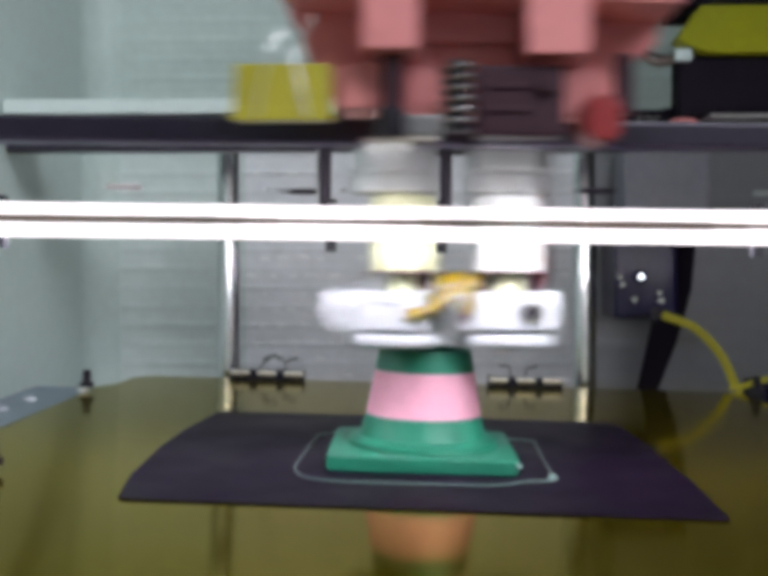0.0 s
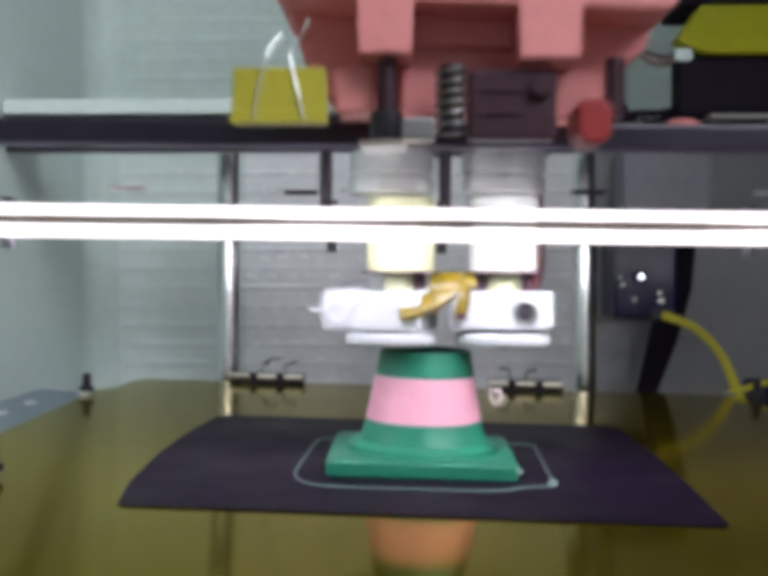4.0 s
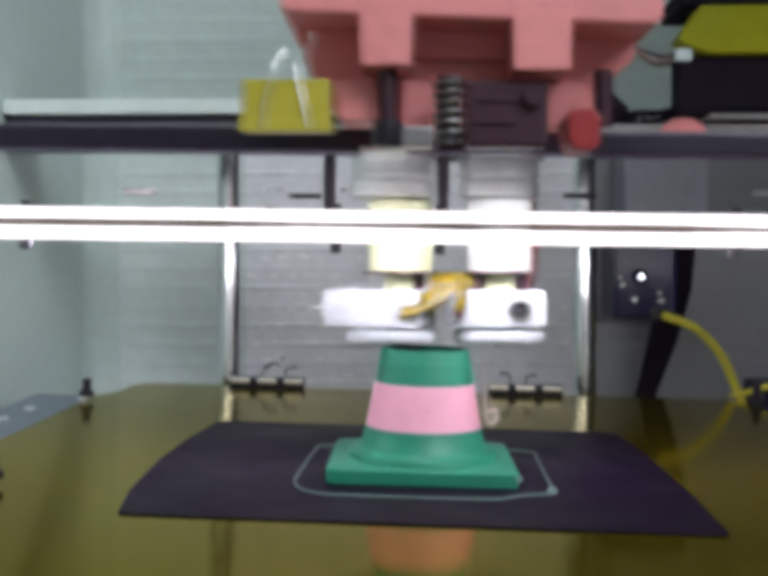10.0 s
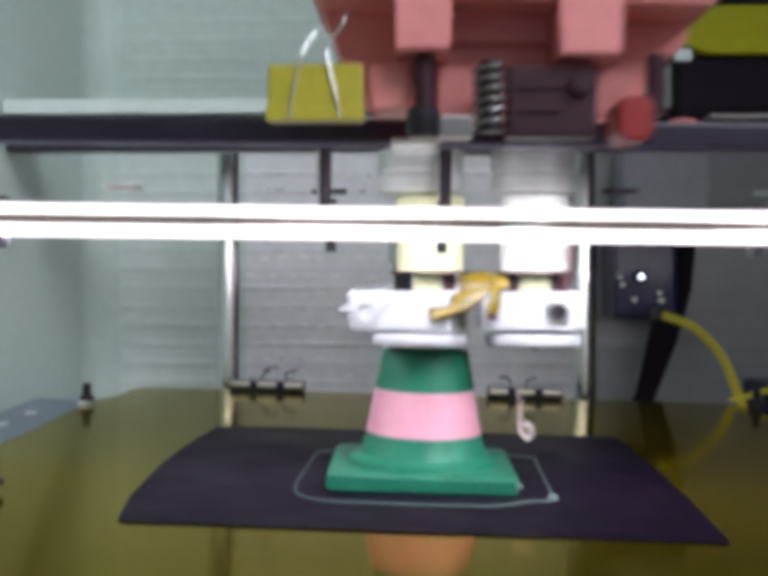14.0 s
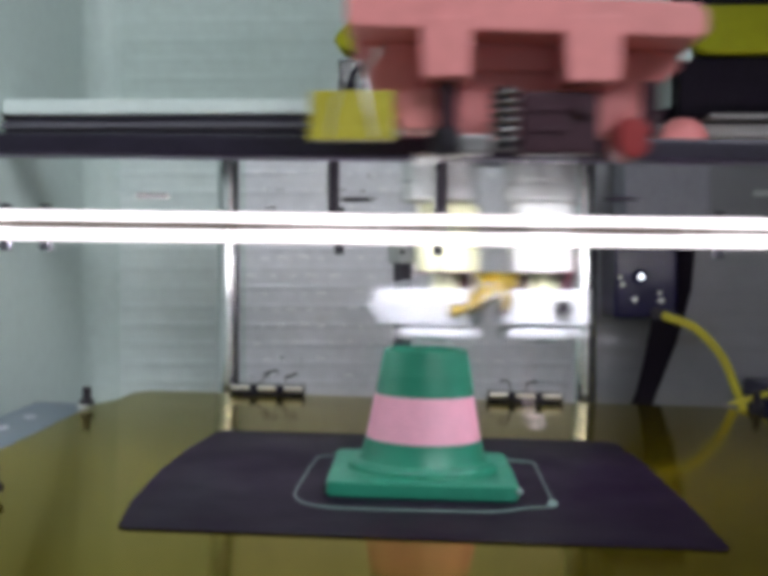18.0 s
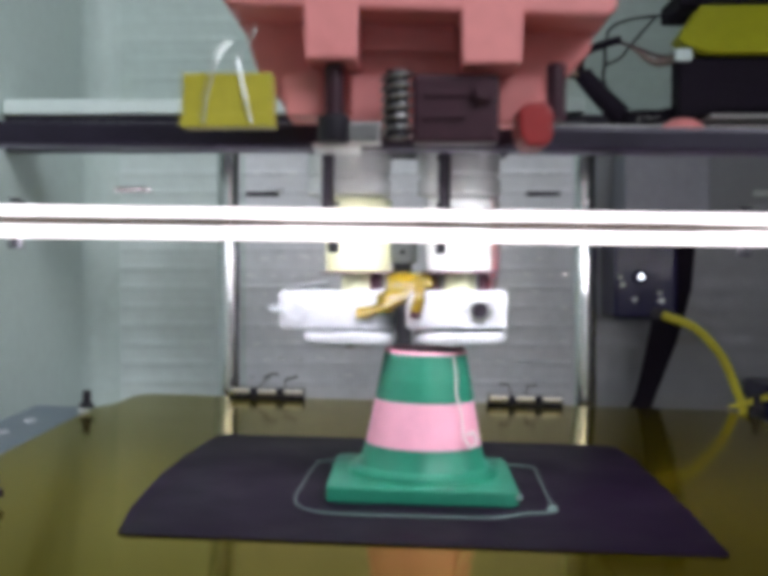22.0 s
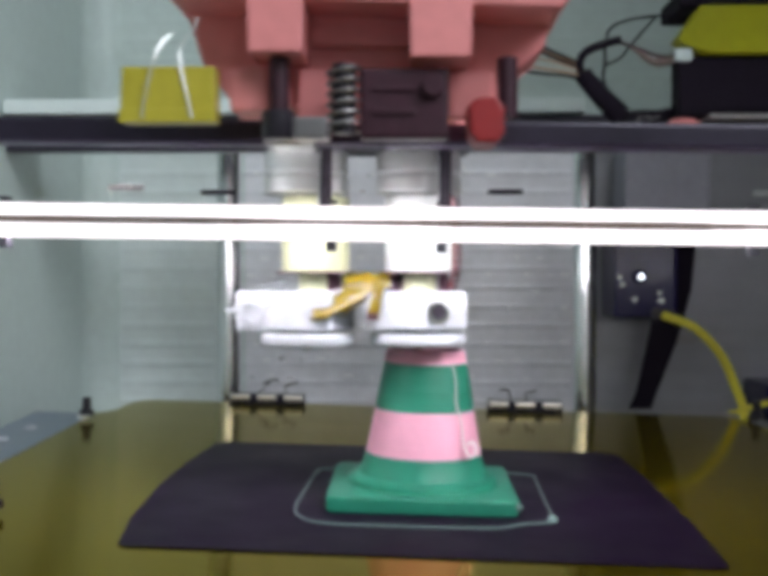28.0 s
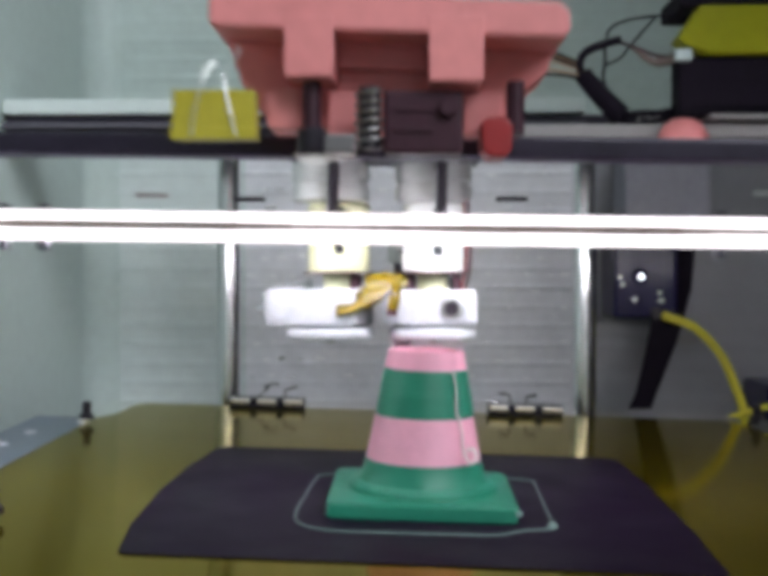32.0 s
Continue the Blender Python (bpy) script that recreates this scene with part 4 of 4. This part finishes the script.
def cable_sleeve():
    c = thing("cable_sleeve", "black braided cable sleeve with loose loops of wire", "cable")
    y = 366
    part("sleeve", tube([(54.9, y, 363.8), (57.1, y, 361.0), (60.5, y, 357.2), (64.3, y, 353.2), (67.4, y, 350.1)], (2.9, 3.6), 12, 6), M_RUBBER, c, "black braided sleeve", True)
    part("loop", tube([(55.2, y, 363.2), (54.1, y, 366.0), (54.9, y, 369.1), (57.4, y, 371.3), (61.8, y, 373.0), (67.1, y, 374.5)], (1.4, 1.3), 12, 6), M_RUBBER, c, "", True)
    part("wire", tube([(62.7, y, 375.1), (63.6, y, 377.7), (67.7, y, 380.1), (74.3, y, 381.5), (84.9, y, 382.1)], 0.45, 8, 6), M_RUBBER, c, "", True)
    part("wire", tube([(62.1, y, 372.3), (62.2, y, 367.3), (61.6, y, 362.6), (62.7, y, 358.5)], 0.5, 8, 6), M_RUBBER, c, "", True)
    part("wire", tube([(62.2, y, 366.3), (66.8, y, 368.5), (69.7, y, 371.8), (73.0, y, 375.7), (75.8, y, 379.0), (77.9, y, 381.2)], 0.42, 8, 6), M_RUBBER, c, "", True)
    part("wire", tube([(67.1, y, 373.5), (72.7, y, 371.6), (78.7, y, 369.3), (84.6, y, 368.8)], 0.55, 8, 6), M_MAROON, c, "dark brown wire", True)
    part("shrink_tube", tube([(70.2, y, 372.3), (73.3, y, 370.1), (76.8, y, 367.6), (79.9, y, 367.3), (84.3, y, 368.5)], (0.6, 1.7), 8, 6), M_SHRINK, c, "brown-grey heat-shrink tube", True)
    part("lead_wire", tube([(25.8, y-6, 378.5), (34.4, y-6, 374.6), (44.2, y-3, 370.7), (54.6, y, 366.9)], 0.5, 8, 6), M_RUBBER, c, "thin lead wire", True)
    part("lead_wire", tube([(25.8, y-6, 376.3), (35.2, y-6, 372.4), (44.6, y-3, 368.7), (54.6, y, 365.7)], 0.5, 8, 6), M_RUBBER, c, "thin lead wire", True)
    part("lead_wire", tube([(25.8, y-5, 377.3), (34.9, y-5, 373.4), (44.6, y-2, 369.6), (54.6, y, 366.3)], 0.45, 8, 6), M_COPPER, c, "thin tan lead wire", True)
    part("lead_wire", tube([(25.8, y-6, 368.5), (35.2, y-6, 367.7), (44.6, y-3, 367.3), (54.6, y, 364.8)], 0.38, 8, 6), M_COPPER, c, "thin tan lead wire", True)
    part("lead_wire", tube([(25.8, y-6, 364.8), (32.0, y-6, 364.3), (41.4, y-3, 363.3), (49.2, y, 363.2), (55.5, y, 361.9)], 0.5, 8, 6), M_RUBBER, c, "thin lead wire", True)
    part("lead_wire", tube([(25.8, y-5, 365.7), (35.2, y-5, 365.4), (46.1, y-2, 364.4), (55.2, y, 363.2)], 0.4, 8, 6), M_COPPER, c, "thin tan lead wire", True)
    part("tail", tube([(67.4, y, 350.4), (72.7, y, 351.1), (79.0, y, 351.1), (85.2, y, 352.2)], (1.0, 1.2), 8, 6), M_RUBBER, c, "", True)
    part("tail", tube([(66.8, y, 349.4), (72.1, y, 347.5), (78.3, y, 348.8), (85.2, y, 351.6)], (0.9, 0.6), 8, 6), M_RUBBER, c, "", True)
    part("tail_wire", tube([(72.7, y, 348.2), (73.6, y, 350.4), (77.4, y, 349.4), (79.7, y, 350.4)], 0.45, 8, 6), M_GREYP, c, "grey wire end", True)
    return c


cable_sleeve()


def power_box():
    b = thing("control_box", "glossy blue-black control box hung on the back panel", "box", m=pose(0, 0.490, 0))
    shell = part("shell", box(85.9, 112.6, -8, 26, 281.4, 322, 2.0, 3), M_BLUEB, b)
    part("upper_housing", box(91, 127.5, -4, 26, 322.2, 353, 2.0, 3), M_HOUSE, b, "dark grey upper housing")
    part("button_dome", lathe([(3.3, 0), (3.0, 1.3), (2.3, 2.3), (1.2, 3.0), (0.2, 3.2)], 28, pose(0.0967, -0.008, 0.2990, 90)), M_BLUEB, b, "domed button", True)
    # the strip's reflection on the dome, put in as a small glowing cap
    part("dome_glint", lathe([(1.1, 0), (1.0, 0.5), (0.5, 0.8)], 18, pose(0.0967, -0.0109, 0.2990, 90)), M_STRIP_GLINT, b, "glowing cap put in for the strip's reflection", True)
    for x, z, r in ((88.4, 298.6, 0.8), (89.4, 295.6, 1.0), (94.4, 289.4, 1.1), (104.8, 292.2, 0.9), (105.4, 289.0, 1.3)):
        part("stud", lathe([(r, 0), (r, 0.6), (r * 0.6, 1.0)], 14, pose(x * 0.001, -0.008, z * 0.001, 90)), M_STEEL, shell, "small shiny stud", True)
    part("socket", lathe([(2.6, 0), (2.6, 2.0)], 20, pose(0.1036, -0.0085, 0.2836, 90)), M_BLACK, shell, "cable socket")
    return b


power_box()
st = tagged(part("strap", prism([(110, 321), (121.4, 321), (120.8, 310), (119.4, 293.7), (116.6, 283.2), (113, 270.7), (104.7, 249.3), (102.5, 243), (93, 243), (95.9, 249.3), (99.9, 266.5), (102.6, 280), (110, 296)], 0, 2.2, 0.5), M_RUBBER),
            "black strap hanging beside the control box", "strap")
st.location.y = 0.486
cbx = thing("junction_box", "dark junction box on the back panel beside the yellow cable", "box", m=pose(0, 0.478, 0))
part("shell", box(149, 172, 0, 38, 238, 254, 2.5, 3), M_BLUEB, cbx)
part("cover", box(151, 170, -1.4, -0.1, 240, 252, 0.5), M_BLACK, cbx, "black front cover")
cb = tagged(part("yellow_cable", tube([(103.6, 482, 283.6), (110, 480, 281.6), (120, 480, 277), (130, 480, 266.2), (136, 480, 253), (139.4, 480, 243), (140.5, 480, 228), (138, 480, 212)], 1.9, 12, 8), M_CABLE, smooth=True),
            "yellow cable drooping from the control box", "cable")
bc = thing("bed_cable", "yellow lead fixed to the bed's corner", "cable")
part("lead", tube([(126, 163, 0.5), (133, 164, 2.5), (142, 166, 5.0), (156, 168, 6.5)], 1.2, 10, 6), M_CABLE, bc, "", True)
part("ring_terminal", lathe([(1.6, 0), (2.6, 0.1), (2.6, 0.9), (1.6, 1.0), (1.6, 0)], 18, pose(0.126, 0.163, 0)), M_DARKST, bc, "", True)
rides(bc)


# ---------- moving things ----------
def glide(t):
    """Head x and beam y at t, on a smooth line through the hops."""
    u = min(max(t * 10.0, 0.0), len(HOPS) - 1.0)
    i = min(int(u), len(HOPS) - 2)
    f = u - i
    p = [HOPS[min(max(k, 0), len(HOPS) - 1)] for k in range(i - 1, i + 3)]
    return [0.5 * (2 * b + (c - a) * f + (2 * a - 5 * b + 4 * c - d) * f * f + (3 * b - a - 3 * c + d) * f ** 3)
            for a, b, c, d in ([q[k] for q in p] for k in (1, 2))]


def motions():
    for ob, local in RIDERS:
        walk(ob, [(t, bed_pose(f) @ local) for t, f in SINK])
    steps = [(i / FPS, *glide(i / FPS)) for i in range(32 * FPS + 1)]
    for ob, m in BEAM_THINGS:
        walk(ob, [(t, Matrix.Translation((0, y * 0.001, 0)) @ m) for t, x, y in steps])
    for ob, m in HEAD_THINGS:
        walk(ob, [(t, Matrix.Translation((x * 0.001, y * 0.001, 0)) @ m) for t, x, y in steps])
    # the strand hangs from the idle nozzle, then stays on the print
    rows = []
    for t, x, y in steps:
        if t < 19.5:
            out = float(np.interp(t, (0.0, 0.4, 0.9, 3.0, 5.6, 9.0, 13.0, 19.0), (0.0, 2.0, 10.0, 11.5, 14.0, 18.5, 20.0, 22.5)))
            rows.append((t, pose((x + 10.2) * 0.001, HEAD_Y + y * 0.001, 0.2808 + 0.001 * (23.0 - out))))
    local = pose((CONE_X + 6.3) * 0.001, (CONE_Y - 8.2) * 0.001, 0.0345, -9, -9, 0)
    rows += [(t, bed_pose(sink_at(t)) @ local) for t in (19.6, 22.0, 24.0, 26.0, 28.0, 30.0, 32.0)]
    walk(strand, rows)
    for ob, t_up, low, high in GROWTH:
        rows = [(0.0, pose(0, 0, low))]
        if t_up > 0.25:
            rows.append((t_up - 0.2, pose(0, 0, low)))
        rows.append((t_up, pose(0, 0, high)))
        if t_up < 31.9:
            rows.append((32.0, pose(0, 0, high)))
        walk(ob, rows)


motions()
